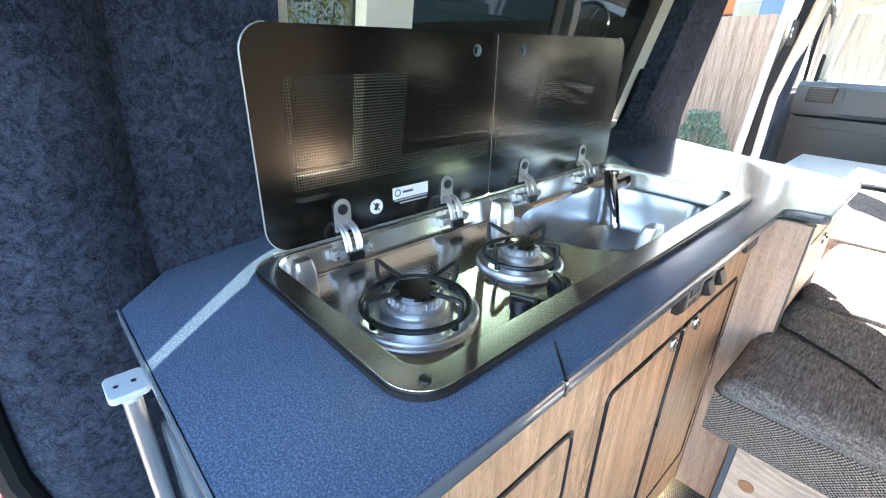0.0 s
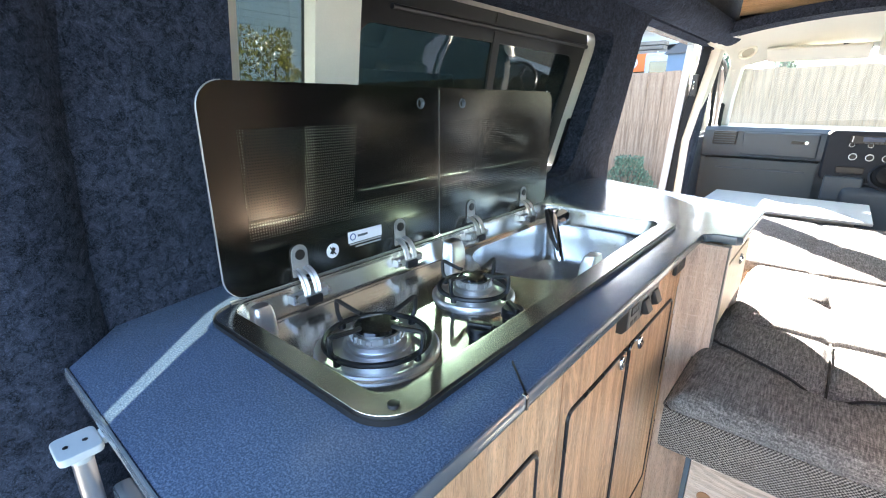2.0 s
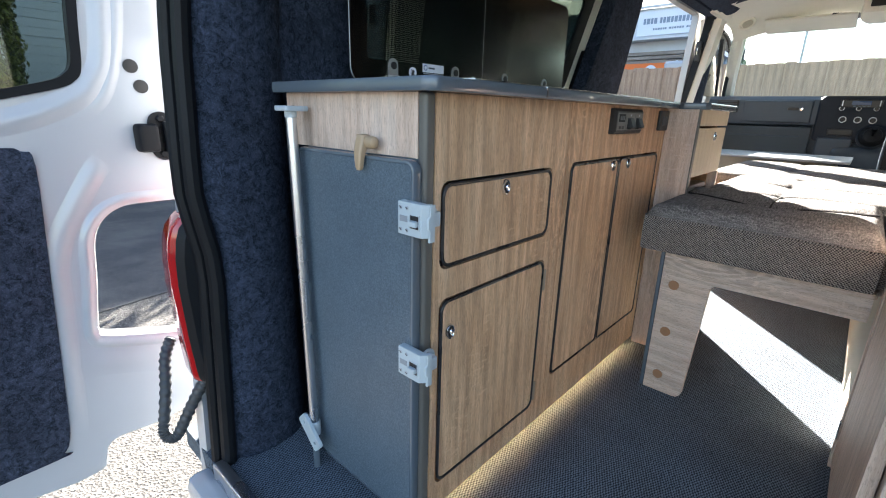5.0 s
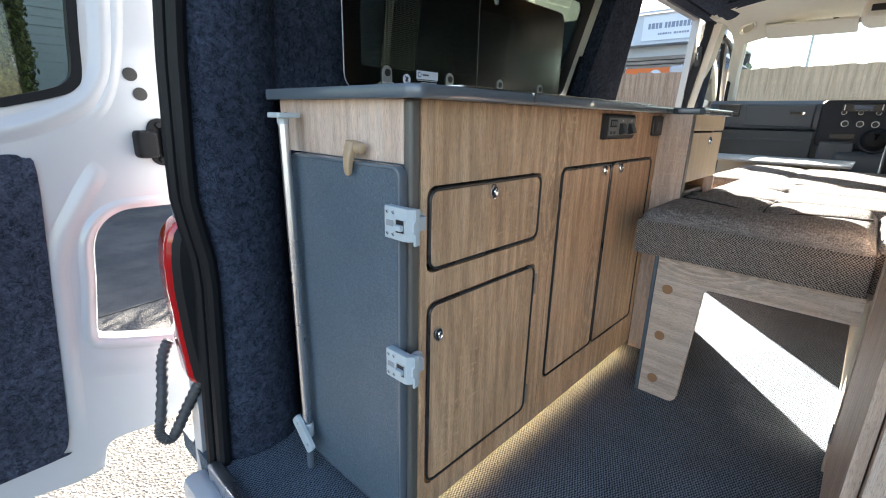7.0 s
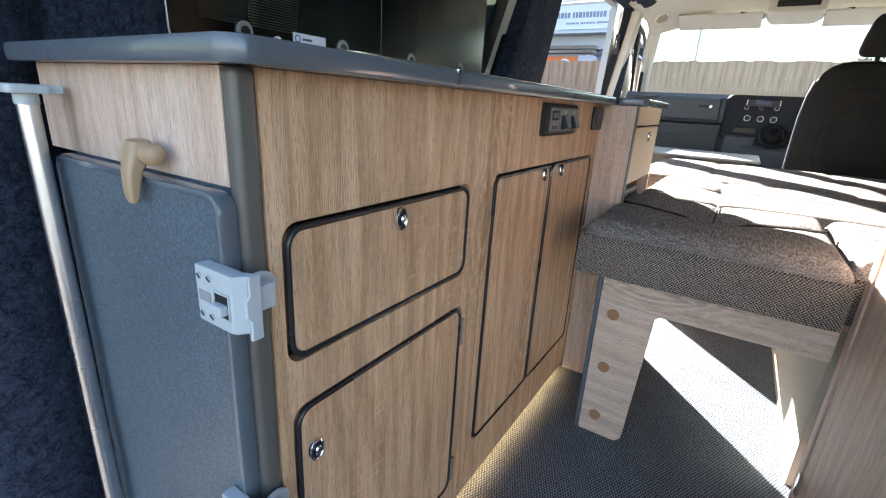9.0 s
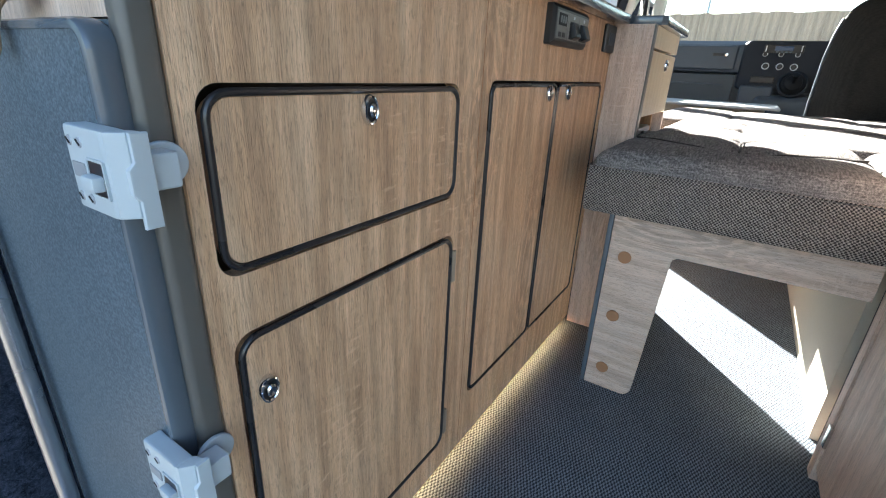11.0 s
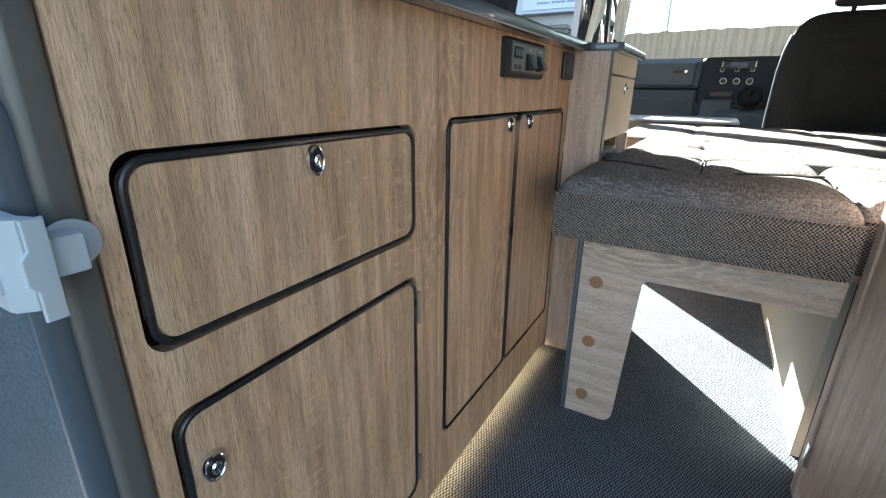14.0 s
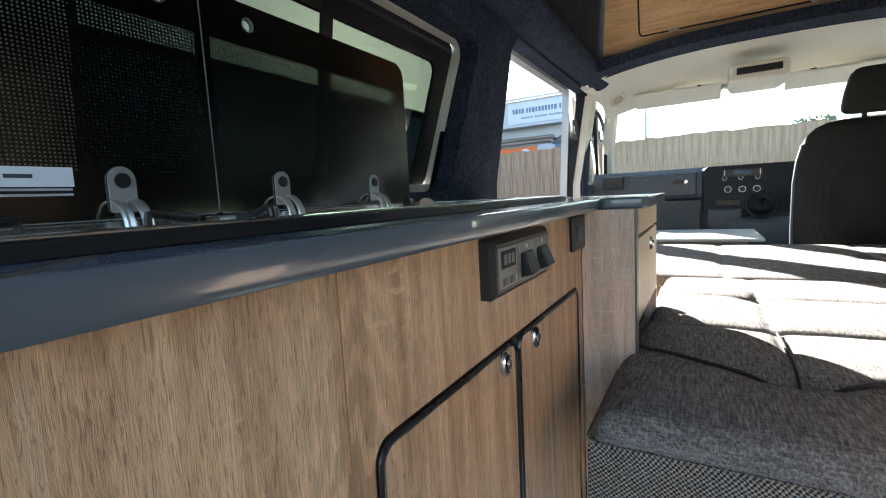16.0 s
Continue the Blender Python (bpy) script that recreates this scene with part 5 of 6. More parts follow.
part("body", box(0.575, 1.12, 0.28, 0.800, 0.0, 1.20), M_OAK_PALE, tall)

# ---- over-cab locker ----
lock = thing("overhead_locker", "oak-effect overhead locker with a black-edged flap above the cab", "cupboard")
LY = 2.75


def tip(co):
    return Vector((co.x, co.y - 0.28 * (co.z - 1.49), co.z))


part("face", slab("y", [(-0.27, 1.49), (0.38, 1.515), (1.16, 1.485), (1.13, 1.94), (-0.22, 1.94)], LY, LY + 0.018, [rrect(-0.10, 0.78, 1.545, 1.86, 0.02)], warp=tip), M_OAK_X, lock)
fl = part("flap", slab("y", rrect(-0.095, 0.775, 1.55, 1.855, 0.018), LY + 0.001, LY + 0.017, warp=tip), M_OAK_X, lock)
part("edging", sweep([tip(Vector((a, LY, b))) for a, b in rrect(-0.097, 0.777, 1.548, 1.857, 0.02, 5)], 0.004, 8, closed=True), M_TRIM, fl, "black rubber edging")
for x in (0.03, 0.56):
    part("hinge", box(x, x + 0.045, LY - 0.022, LY - 0.014, 1.543, 1.551, 0.001), M_CHROME, fl)
part("strut", turned(box(-0.004, 0.004, -0.006, 0.0, -0.09, 0.09, 0.002), pose(0.93, LY - 0.020, 1.62, 16, 28, 0)), M_TRIM, lock, "black lid strut")
part("base", box(-0.27, 1.16, LY + 0.02, 3.1, 1.485, 1.50), M_DKROOF, lock)

# ---- cab ----
bow = [k / 12 - 1 for k in range(25)]
single("cab_header", loft([[(0.45 + 0.81 * q, y, 1.520 - 0.08 * abs(q) ** 2.6) for q in bow] + [(0.45 + 0.81 * q, y, 1.470 - 0.08 * abs(q) ** 2.6) for q in reversed(bow)] for y in (2.70, 2.86)], True, True),
       M_CARPET, "dark carpet-covered bow over the cab opening", "trim", kind="structure")
# cream headliner, curved, running forward to the windscreen
rows = []
for y, z in ((2.86, 1.475), (3.1, 1.485), (3.3, 1.46), (3.46, 1.40), (3.50, 1.375)):
    rows.append([(0.42 + 0.80 * s, y - 0.05 * abs(s) ** 2, z - 0.10 * abs(s) ** 3) for s in [-1 + 2 * i / 24 for i in range(25)]])
bm = bmesh.new()
vs = [[bm.verts.new(p) for p in r] for r in rows]
vt = [[bm.verts.new((p[0], p[1], p[2] + 0.03)) for p in r] for r in rows]
for g, flip in ((vs, 0), (vt, 1)):
    for a, b in zip(g, g[1:]):
        for i in range(24):
            bm.faces.new((a[i], a[i + 1], b[i + 1], b[i]))
for a, b in zip(vs[-1], vs[-1][1:]):
    i = vs[-1].index(a)
    bm.faces.new((a, b, vt[-1][i + 1], vt[-1][i]))
single("ceiling_cab", bm, M_CREAM, "cream moulded headliner of the cab", "ceiling", kind="structure")
single("roof_cab", box(-0.45, 1.28, 2.9, 3.5, 1.53, 1.56), M_WHITE, "white cab roof", "van body", kind="structure")


def side(s, x):
    """x as given for the passenger's side, mirrored about the van's middle for the driver's."""
    return x if s < 0 else 0.84 - x


for s, nm in ((-1, "left"), (1, "right")):
    X = lambda v: side(s, v)
    single("pillar_b_" + nm, loft([[(X(-0.538 + 0.16 * max(0, z - 0.86)), 3.050, z), (X(-0.47 + 0.17 * max(0, z - 0.86)), 3.052, z), (X(-0.47 + 0.17 * max(0, z - 0.86)), 3.17, z), (X(-0.555 + 0.16 * max(0, z - 0.86)), 3.20, z)] for z in (0.0, 0.4, 0.86, 1.1, 1.3, 1.46)], True, True),
           M_CREAM, "cream trimmed door pillar of the cab", "pillar", kind="structure")
    single("pillar_seal_" + nm, loft([[(X(-0.552 + 0.16 * max(0, z - 0.86)), y, z) for y in (3.046, 3.034)] + [(X(-0.512 + 0.165 * max(0, z - 0.86)), y, z) for y in (3.032, 3.038, 3.048)] for z in (0.0, 0.4, 0.86, 1.1, 1.3, 1.42)], True, True),
           M_RUBBER, "black rubber seal along the cab door pillar", "trim", kind="structure")
    single("cab_rail_" + nm, sweep([(X(-0.385), 2.90, 1.425), (X(-0.385), 3.20, 1.425), (X(-0.36), 3.42, 1.395)], 0.055, 12), M_CREAM, "cream padded roof rail over the cab door", "trim", kind="structure")
    # windscreen pillar
    path = [(X(-0.30), 3.40, 1.42), (X(-0.36), 3.52, 1.34), (X(-0.43), 3.80, 1.13), (X(-0.475), 4.02, 0.94), (X(-0.49), 4.15, 0.80)]
    single("pillar_a_" + nm, sweep(path, 0.045, 10), M_CREAM, "cream trimmed windscreen pillar", "pillar", kind="structure")
    dr_ = thing("cab_door_" + nm, "cream and grey trimmed cab door with its window", "car door")
    part("panel", slab("x", [(3.20, 0.0), (4.20, 0.0), (4.20, 0.80), (4.05, 0.86), (3.20, 0.86)], X(-0.50), X(-0.56)), M_DASH, dr_)
    part("window_frame", slab("x", [(3.19, 0.85), (4.10, 0.85), (3.60, 1.36), (3.20, 1.40)], X(-0.545), X(-0.57), [[(3.24, 0.88), (4.00, 0.88), (3.57, 1.32), (3.24, 1.355)]],
                              warp=lean_left if s < 0 else lean_right), M_BLACK, dr_, "black door window frame")
    pn = part("pane", slab("x", [(3.22, 0.87), (4.02, 0.87), (3.58, 1.34), (3.22, 1.37)], X(-0.556), X(-0.559), warp=lean_left if s < 0 else lean_right), M_PANE, dr_)
    pn.visible_shadow = False
    if s < 0:
        part("door_seal", sweep([(X(-0.455), y, z) for y, z in smooth_line([(3.44, 1.352), (3.60, 1.330), (3.74, 1.26), (3.815, 1.15), (3.80, 1.02), (3.80, 0.90), (3.79, 0.80)])], 0.013, 10), M_RUBBER, dr_, "black rubber door seal")

st = thing("door_striker", "black door striker plate on the white door jamb", "striker")
part("plate", box(-0.500, -0.466, 3.012, 3.030, 1.120, 1.240, 0.006), M_BLACK, st)
part("loop", sweep([(-0.483, 3.014, 1.205), (-0.483, 2.995, 1.200), (-0.483, 2.990, 1.180), (-0.483, 2.995, 1.160), (-0.483, 3.014, 1.155)], 0.004, 8), M_CHROME, st)

# dashboard
M_FASCIA = plain("blue_grey_dash_top", (0.044, 0.062, 0.086), 0.42, grain=0.1, bumps=0.15, scale=500)
M_BEIGE = plain("grey_dash_base", (0.046, 0.058, 0.070), 0.55, grain=0.06, bumps=0.12, scale=500)
M_CONSOLE = plain("console_plastic", (0.011, 0.016, 0.026), 0.5, grain=0.1, spec=0.25)
M_RING = plain("white_dial_print", (0.72, 0.74, 0.76), 0.45, grain=0.02)
dash = thing("dashboard", "dark blue-grey moulded dashboard with radio and heater controls", "dashboard")
prof = [(3.84, 0.40), (3.83, 0.60), (3.825, 0.712), (3.796, 0.724), (3.786, 0.760), (3.788, 0.840), (3.798, 0.890), (3.830, 0.914), (3.98, 0.908), (4.35, 0.915), (4.35, 0.40)]
part("body", loft([[(x, y + k, z) for y, z in prof] for x, k in ((-0.50, 0.0), (-0.1, 0.02), (0.10, 0.02), (0.38, 0.02), (0.9, 0.02), (1.32, 0.0))], True, True), M_FASCIA, dash)
part("lower_panel", loft([[(x, y, z) for y, z in ((3.835, 0.40), (3.806, 0.42), (3.800, 0.60), (3.806, 0.706), (3.835, 0.714))] for x in (-0.47, 0.155)], True, True), M_BEIGE, dash, "grey lower dash panel")
part("side_shelf", box(-0.40, 0.10, 3.794, 3.803, 0.640, 0.652, 0.003), M_DASH, dash)
cons = part("centre_console", loft([[(a, y, b) for a, b in rrect(0.168 + i, 0.68 - i, 0.62, 0.912, 0.03, 5)] for y, i in ((3.86, 0.0), (3.785, 0.0), (3.772, 0.012))], False, True), M_CONSOLE, dash)
part("console_box", box(0.20, 0.385, 3.742, 3.80, 0.50, 0.648, 0.012, 3), M_FASCIA, dash)
part("console_lower", box(0.28, 0.64, 3.72, 3.84, 0.20, 0.60, 0.05, 3), M_DASH, dash)
part("radio", box(0.2783, 0.4829, 3.762, 3.775, 0.842, 0.888, 0.004), M_BLACK, cons)
part("radio_display", box(0.3345, 0.4299, 3.759, 3.765, 0.856, 0.882, 0.002), plain("lcd", (0.03, 0.055, 0.12), 0.25), cons, "small blue-grey display")
for i in range(4):
    part("radio_button", box(0.343 + 0.023 * i, 0.3578 + 0.023 * i, 3.758, 3.764, 0.845, 0.852, 0.001), M_EDGE, cons)
for x in (0.2889, 0.4712):
    part("radio_mark", box(x - 0.003, x + 0.003, 3.758, 3.764, 0.850, 0.884, 0.001), M_RING, cons)
for x, z in ((0.308, 0.766), (0.383, 0.765), (0.456, 0.764), (0.291, 0.834), (0.374, 0.834), (0.459, 0.834)):
    k = part("control_knob", lathe((x, 3.772, z), (0, -1, 0), [(0.015, 0.0), (0.015, 0.010), (0.012, 0.013), (0.0, 0.013)] if z < 0.78 else [(0.011, 0.0), (0.010, 0.012), (0.0, 0.013)], 20), M_BLACK, cons)
    part("knob_ring", lathe((x, 3.771, z), (0, -1, 0), [(0.0155, 0.0), (0.020, 0.0), (0.020, 0.004), (0.0155, 0.006)] if z < 0.78 else [(0.011, 0.0), (0.0135, 0.0), (0.0135, 0.003), (0.011, 0.005)], 20), M_RING, k, "pale dial ring")
part("ash_drawer", box(0.245, 0.375, 3.765, 3.80, 0.665, 0.705, 0.006), M_BLACK, cons)
part("glovebox", box(-0.27, 0.14, 3.798, 3.83, 0.735, 0.885, 0.012, 3), M_FASCIA, dash)
part("glovebox_catch", box(0.000, 0.065, 3.790, 3.802, 0.820, 0.838, 0.004), M_BLACK, dash)
part("glovebox_lock", lathe((0.078, 3.799, 0.829), (0, -1, 0), [(0.011, 0.0), (0.010, 0.006), (0.0, 0.007)], 18), M_CHROME, dash, "chrome lock")
vent = part("vent", box(-0.44, -0.30, 3.778, 3.83, 0.800, 0.888, 0.008), M_BLACK, dash)
for i in range(5):
    part("slat", box(-0.43, -0.31, 3.772, 3.780, 0.810 + 0.016 * i, 0.815 + 0.016 * i), M_DASH, vent)
gear = thing("gear_lever", "black gear lever with round gaiter below the radio", "gear lever")
part("surround", lathe((0.475, 3.745, 0.665), (0, -0.95, 0.3), [(0.0, 0.0), (0.080, 0.0), (0.080, 0.010), (0.070, 0.014), (0.066, 0.010)], 28), M_CONSOLE, gear)
part("gaiter", lathe((0.475, 3.735, 0.668), (0, -0.95, 0.3), [(0.067, 0.0), (0.060, 0.012), (0.048, 0.018), (0.045, 0.026), (0.030, 0.032), (0.0, 0.036)], 24), M_RUBBER, gear)
part("lever", cyl((0.475, 3.71, 0.672), (0.05, -0.8, 0.6), 0.008, 0.05, 12), M_RUBBER, gear)
part("knob", lathe((0.477, 3.665, 0.70), (0.05, -0.7, 0.7), [(0.0, -0.005), (0.012, 0.0), (0.017, 0.015), (0.015, 0.026), (0.0, 0.03)], 20), M_RUBBER, gear)
for ob_ in (dash, gear):
    ob_.location = (0.0, -0.20, 0.014)
wheel = thing("steering_wheel", "black steering wheel behind the driver's seat", "steering wheel")
wm = pose(0.80, 3.42, 0.80, 62, 0, 0)
part("rim", turned(sweep([(0.18 * math.cos(2 * math.pi * i / 40), 0.18 * math.sin(2 * math.pi * i / 40), 0) for i in range(40)], 0.015, 10, closed=True), wm), M_BLACK, wheel)
part("hub", turned(lathe((0, 0, -0.05), "z", [(0.0, 0), (0.06, 0), (0.07, 0.03), (0.05, 0.05), (0, 0.055)], 24), wm), M_BLACK, wheel)
for a in (0, 120, 240):
    part("spoke", turned(box(0.05, 0.175, -0.018, 0.018, -0.02, -0.005, 0.004), wm @ pose(0, 0, 0, 0, 0, a - 30)), M_BLACK, wheel)
part("column", turned(cyl((0, 0, -0.32), "z", 0.04, 0.27, 16), wm), M_BLACK, wheel)

# windscreen, mirror, visors
wsg = thing("windscreen", "slightly hazy windscreen with a wide sky view", "windscreen", kind="structure")
bm = bmesh.new()
rr = [[bm.verts.new((0.42 + (hw + 0.04) * s, y - 0.12 * abs(s) ** 2, z)) for s in [-1 + i / 24 for i in range(49)]] for y, z, hw in ((3.51, 1.375, 0.72), (3.65, 1.286, 0.757), (3.80, 1.19, 0.79), (3.97, 1.082, 0.821), (4.15, 0.97, 0.85), (4.42, 0.83, 0.87))]
for a, b in zip(rr, rr[1:]):
    for i in range(48):
        bm.faces.new((a[i], a[i + 1], b[i + 1], b[i]))
pn = part("pane", bm, M_SCREEN, wsg)
pn.visible_shadow = False
single("roof_front", box(-0.33, 1.17, 3.46, 3.53, 1.375, 1.55, 0.01), M_WHITE, "white roof front edge over the windscreen", "van body", kind="structure")
lampc = thing("roof_console", "cream overhead console with a dark lamp window", "roof console")
part("case", loft([[(0.38 + hw * a, y, zc + hh * b) for a, b in rrect(-1, 1, -1, 1, 0.25, 4)] for y, hw, zc, hh in ((3.135, 0.112, 1.404, 0.030), (3.142, 0.124, 1.402, 0.040), (3.20, 0.130, 1.398, 0.045), (3.30, 0.128, 1.385, 0.045), (3.42, 0.110, 1.378, 0.035), (3.44, 0.090, 1.376, 0.025))], True, True), M_CREAM, lampc)
part("lamp", box(0.285, 0.475, 3.128, 3.145, 1.388, 1.421, 0.004), M_BLACK, lampc)
part("button", lathe((0.38, 3.42, 1.345), "z", [(0.0, 0), (0.012, 0.0), (0.012, 0.012), (0.0, 0.012)], 16), M_BLACK, lampc)
lampc.location = (0.034, -0.08, -0.030)
for x0, x1 in ((-0.20, 0.262), (0.560, 1.03)):
    v = thing("sun_visor", "cream sun visor folded up under the headliner", "sun visor", group="visors above the windscreen")
    part("flap", turned(box(x0, x1, -0.08, 0.08, -0.008, 0.008, 0.007, 3), pose(0, 3.40, 1.352, -22, 0, 0)), M_CREAM, v)
    xr = x1 if x0 < 0 else x0
    part("rod", sweep([(xr, 3.40, 1.36), (xr, 3.36, 1.38), (xr - (0.12 if x0 < 0 else -0.12), 3.325, 1.385)], 0.005, 6), M_BLACK, v)

# driver's seat
seat = thing("driver_seat", "black cloth driver's seat with headrest seen from behind", "car seat")
SY = 2.80


def padded(cx, cy, rings, bend):
    """A padded block of rounded cross-sections (height, half width, half depth), leaning back by bend."""
    return loft([[(cx + k * a, cy + bend * (z - rings[0][0]) + t * b, z) for a, b in rrect(-1, 1, -1, 1, 0.55, 6)] for z, k, t in rings], True, True)


part("backrest", padded(0.836, SY + 0.07, ((0.38, 0.285, 0.06), (0.42, 0.298, 0.07), (0.60, 0.303, 0.076), (0.80, 0.300, 0.076), (0.90, 0.290, 0.074), (0.97, 0.272, 0.070), (1.015, 0.250, 0.062), (1.042, 0.222, 0.050), (1.058, 0.188, 0.036), (1.066, 0.140, 0.018)), 0.0), M_SEAT, seat)
part("headrest", padded(0.836, SY + 0.06, ((1.085, 0.095, 0.018), (1.089, 0.124, 0.036), (1.102, 0.137, 0.050), (1.125, 0.139, 0.056), (1.18, 0.131, 0.057), (1.23, 0.119, 0.054), (1.255, 0.111, 0.046), (1.268, 0.099, 0.034), (1.275, 0.078, 0.016)), 0.0), M_SEAT, seat)
for x in (0.772, 0.900):
    part("headrest_post", cyl((x, SY + 0.06, 1.045), "z", 0.010, 0.06, 12), M_BLACK, seat)
part("seat_base", box(0.57, 1.10, SY + 0.02, SY + 0.55, 0.18, 0.42, 0.05, 3), M_SEAT, seat)
part("pedestal", box(0.58, 1.02, SY + 0.06, SY + 0.48, 0.0, 0.185, 0.01), M_BLACK, seat)
part("piping", sweep([(0.535, SY + 0.03, 0.42), (0.530, SY + 0.03, 0.60), (0.534, SY + 0.03, 0.80), (0.545, SY + 0.03, 0.90), (0.562, SY + 0.03, 0.97)], 0.007, 8), M_EDGE, seat, "pale grey seat piping")
belt = thing("seat_belt", "grey seat belt with its upper guide on the door pillar", "seat belt")
part("webbing", sweep([(1.235, 3.05, 1.215), (1.232, 3.03, 1.00), (1.235, 3.00, 0.62)], 0.014, 8), M_EDGE, belt)
part("guide", turned(box(-0.015, 0.015, -0.03, 0.03, -0.045, 0.045, 0.012, 3), pose(1.232, 3.05, 1.235, 0, 0, 0)), M_WPLASTIC, belt, "pale plastic belt guide")
part("slot", box(1.222, 1.236, 3.075, 3.105, 0.98, 1.20, 0.004), M_BLACK, belt, "black height adjuster slot")
sleeve = thing("grab_strap", "cream grab handle on the headliner", "handle")
part("strap", sweep([(-0.283 + 0.040 * math.cos(a) - 0.010 * math.sin(a), 3.272, 1.362 + 0.018 * math.cos(a) + 0.026 * math.sin(a)) for a in [2 * math.pi * k / 28 for k in range(28)]], 0.0075, 8, closed=True), M_CREAM, sleeve)
# Flat disc; its duller cream is the recess shade put into colour.
part("recess", turned(lathe((0, 0, 0), "z", [(0.0, 0.0), (0.030, 0.0), (0.030, 0.004), (0.0, 0.006)], 20), pose(-0.283, 3.285, 1.362, 90, -24, 0)), M_CREAM_DULL, sleeve, "dull disc painting the shade in the handle recess")

# ---- rear barn door, standing open ----
DX = -0.72
rdoor = thing("rear_door", "white open rear barn door with a window and dark carpet panel", "van door")
top_notch = smooth_line([(-0.085, 0.540), (-0.150, 0.5405), (-0.211, 0.538), (-0.252, 0.514), (-0.274, 0.472), (-0.284, 0.387), (-0.297, 0.290), (-0.298, 0.268), (-0.284, 0.250), (-0.160, 0.215), (-0.085, 0.203)], 5)
shape = [(-0.085, 1.50)] + top_notch + [(-0.085, 0.0)] + smooth_line([(-0.16, -0.012), (-0.22, -0.022), (-0.300, -0.018), (-0.325, -0.03), (-0.334, -0.06), (-0.345, -0.085), (-0.40, -0.092)], 4) + [(-0.95, -0.02), (-0.98, 0.0), (-0.98, 1.50)]
whole = [(-0.93, 1.42)] + [(-0.93, 0.712), (-0.60, 0.735)] + smooth_line([(-0.374, 0.762), (-0.290, 0.785), (-0.262, 0.800), (-0.247, 0.825), (-0.240, 0.90), (-0.232, 0.98)], 4) + [(-0.222, 1.42)]
wcen = (-0.58, 1.08)
part("panel", slab("x", shape, DX, DX - 0.05, [whole], bevel=0.008), M_WHITE, rdoor)
part("window_rubber", slab("x", [(wcen[0] + (a - wcen[0]) * 1.012, wcen[1] + (b - wcen[1]) * 1.012) for a, b in whole], DX + 0.003, DX - 0.03, [[(wcen[0] + (a - wcen[0]) * 0.965, wcen[1] + (b - wcen[1]) * 0.965) for a, b in whole]]), M_RUBBER, rdoor, "black window rubber")
part("pane", slab("x", [(wcen[0] + (a - wcen[0]) * 0.985, wcen[1] + (b - wcen[1]) * 0.985) for a, b in whole], DX - 0.02, DX - 0.024), M_DOORGLASS, rdoor)
part("carpet_panel", slab("x", smooth_line([(-0.94, 0.645), (-0.60, 0.662), (-0.40, 0.672), (-0.362, 0.665), (-0.345, 0.635), (-0.362, 0.40), (-0.385, 0.10), (-0.394, 0.03), (-0.408, 0.004), (-0.44, -0.008), (-0.94, -0.02)], 4), DX + 0.0005, DX + 0.008, bevel=0.003), M_CARPET, rdoor, "dark carpet door panel")


def rib(line, w, h):
    """A soft pressed rib along a line on the door's inner face, fading at both ends."""
    pts = [Vector((0, a, b)) for a, b in smooth_line(line, 10)]
    n = len(pts)
    rows = []
    for i, p in enumerate(pts):
        d = (pts[min(i + 1, n - 1)] - pts[max(i - 1, 0)]).normalized()
        sd = Vector((0, -d.z, d.y))
        e = min(1.0, i / 14, (n - 1 - i) / 14)
        e = e * e * (3 - 2 * e)
        rows.append([Vector((DX - 0.002, 0, 0)) + p + sd * (w * (k / 5)) + Vector((0.0021 + h * e * (0.5 + 0.5 * math.cos(math.pi * k / 5)) ** 0.8, 0, 0)) for k in range(-5, 6)] + [Vector((DX - 0.004, 0, 0)) + p])
    return loft(rows, True, True)


# pressed ribs on the inner face
part("pressing", rib([(-0.180, 1.45), (-0.185, 1.10), (-0.191, 0.97), (-0.205, 0.85), (-0.226, 0.803), (-0.266, 0.762), (-0.386, 0.715), (-0.60, 0.69), (-0.95, 0.675)], 0.024, 0.006), M_WHITE, rdoor)
part("pressing", rib([(-0.150, 1.45), (-0.158, 1.10), (-0.165, 0.97), (-0.185, 0.85), (-0.215, 0.77), (-0.26, 0.725)], 0.014, 0.0035), M_WHITE, rdoor)
part("pressing", rib([(-0.235, 0.640), (-0.255, 0.618), (-0.301, 0.544), (-0.331, 0.487), (-0.350, 0.416), (-0.356, 0.327), (-0.364, 0.220), (-0.372, 0.108), (-0.380, 0.02)], 0.022, 0.0055), M_WHITE, rdoor)
part("pressing", rib([(-0.090, 0.556), (-0.150, 0.557), (-0.215, 0.554), (-0.262, 0.530), (-0.291, 0.478), (-0.302, 0.387), (-0.315, 0.29), (-0.314, 0.255), (-0.290, 0.233), (-0.165, 0.198), (-0.095, 0.185)], 0.013, 0.0055), M_WHITE, rdoor)
part("pressing", rib([(-0.36, 0.20), (-0.30, 0.19), (-0.22, 0.165), (-0.12, 0.125)], 0.035, 0.003), M_WHITE, rdoor)
for y, z in ((-0.158, 0.833), (-0.144, 0.793)):
    part("plug", lathe((DX, y, z), "x", [(0.0, 0.0), (0.014, 0.0), (0.014, 0.002), (0.0, 0.003)], 20), M_BLACK, rdoor, "black blanking plug")
hg = part("hinge", slab("x", smooth_line([(-0.095, 0.735), (-0.118, 0.742), (-0.140, 0.730), (-0.146, 0.69), (-0.140, 0.65), (-0.120, 0.636), (-0.095, 0.642)], 4), DX, DX + 0.010, bevel=0.003), M_RUBBER, rdoor, "black door hinge")
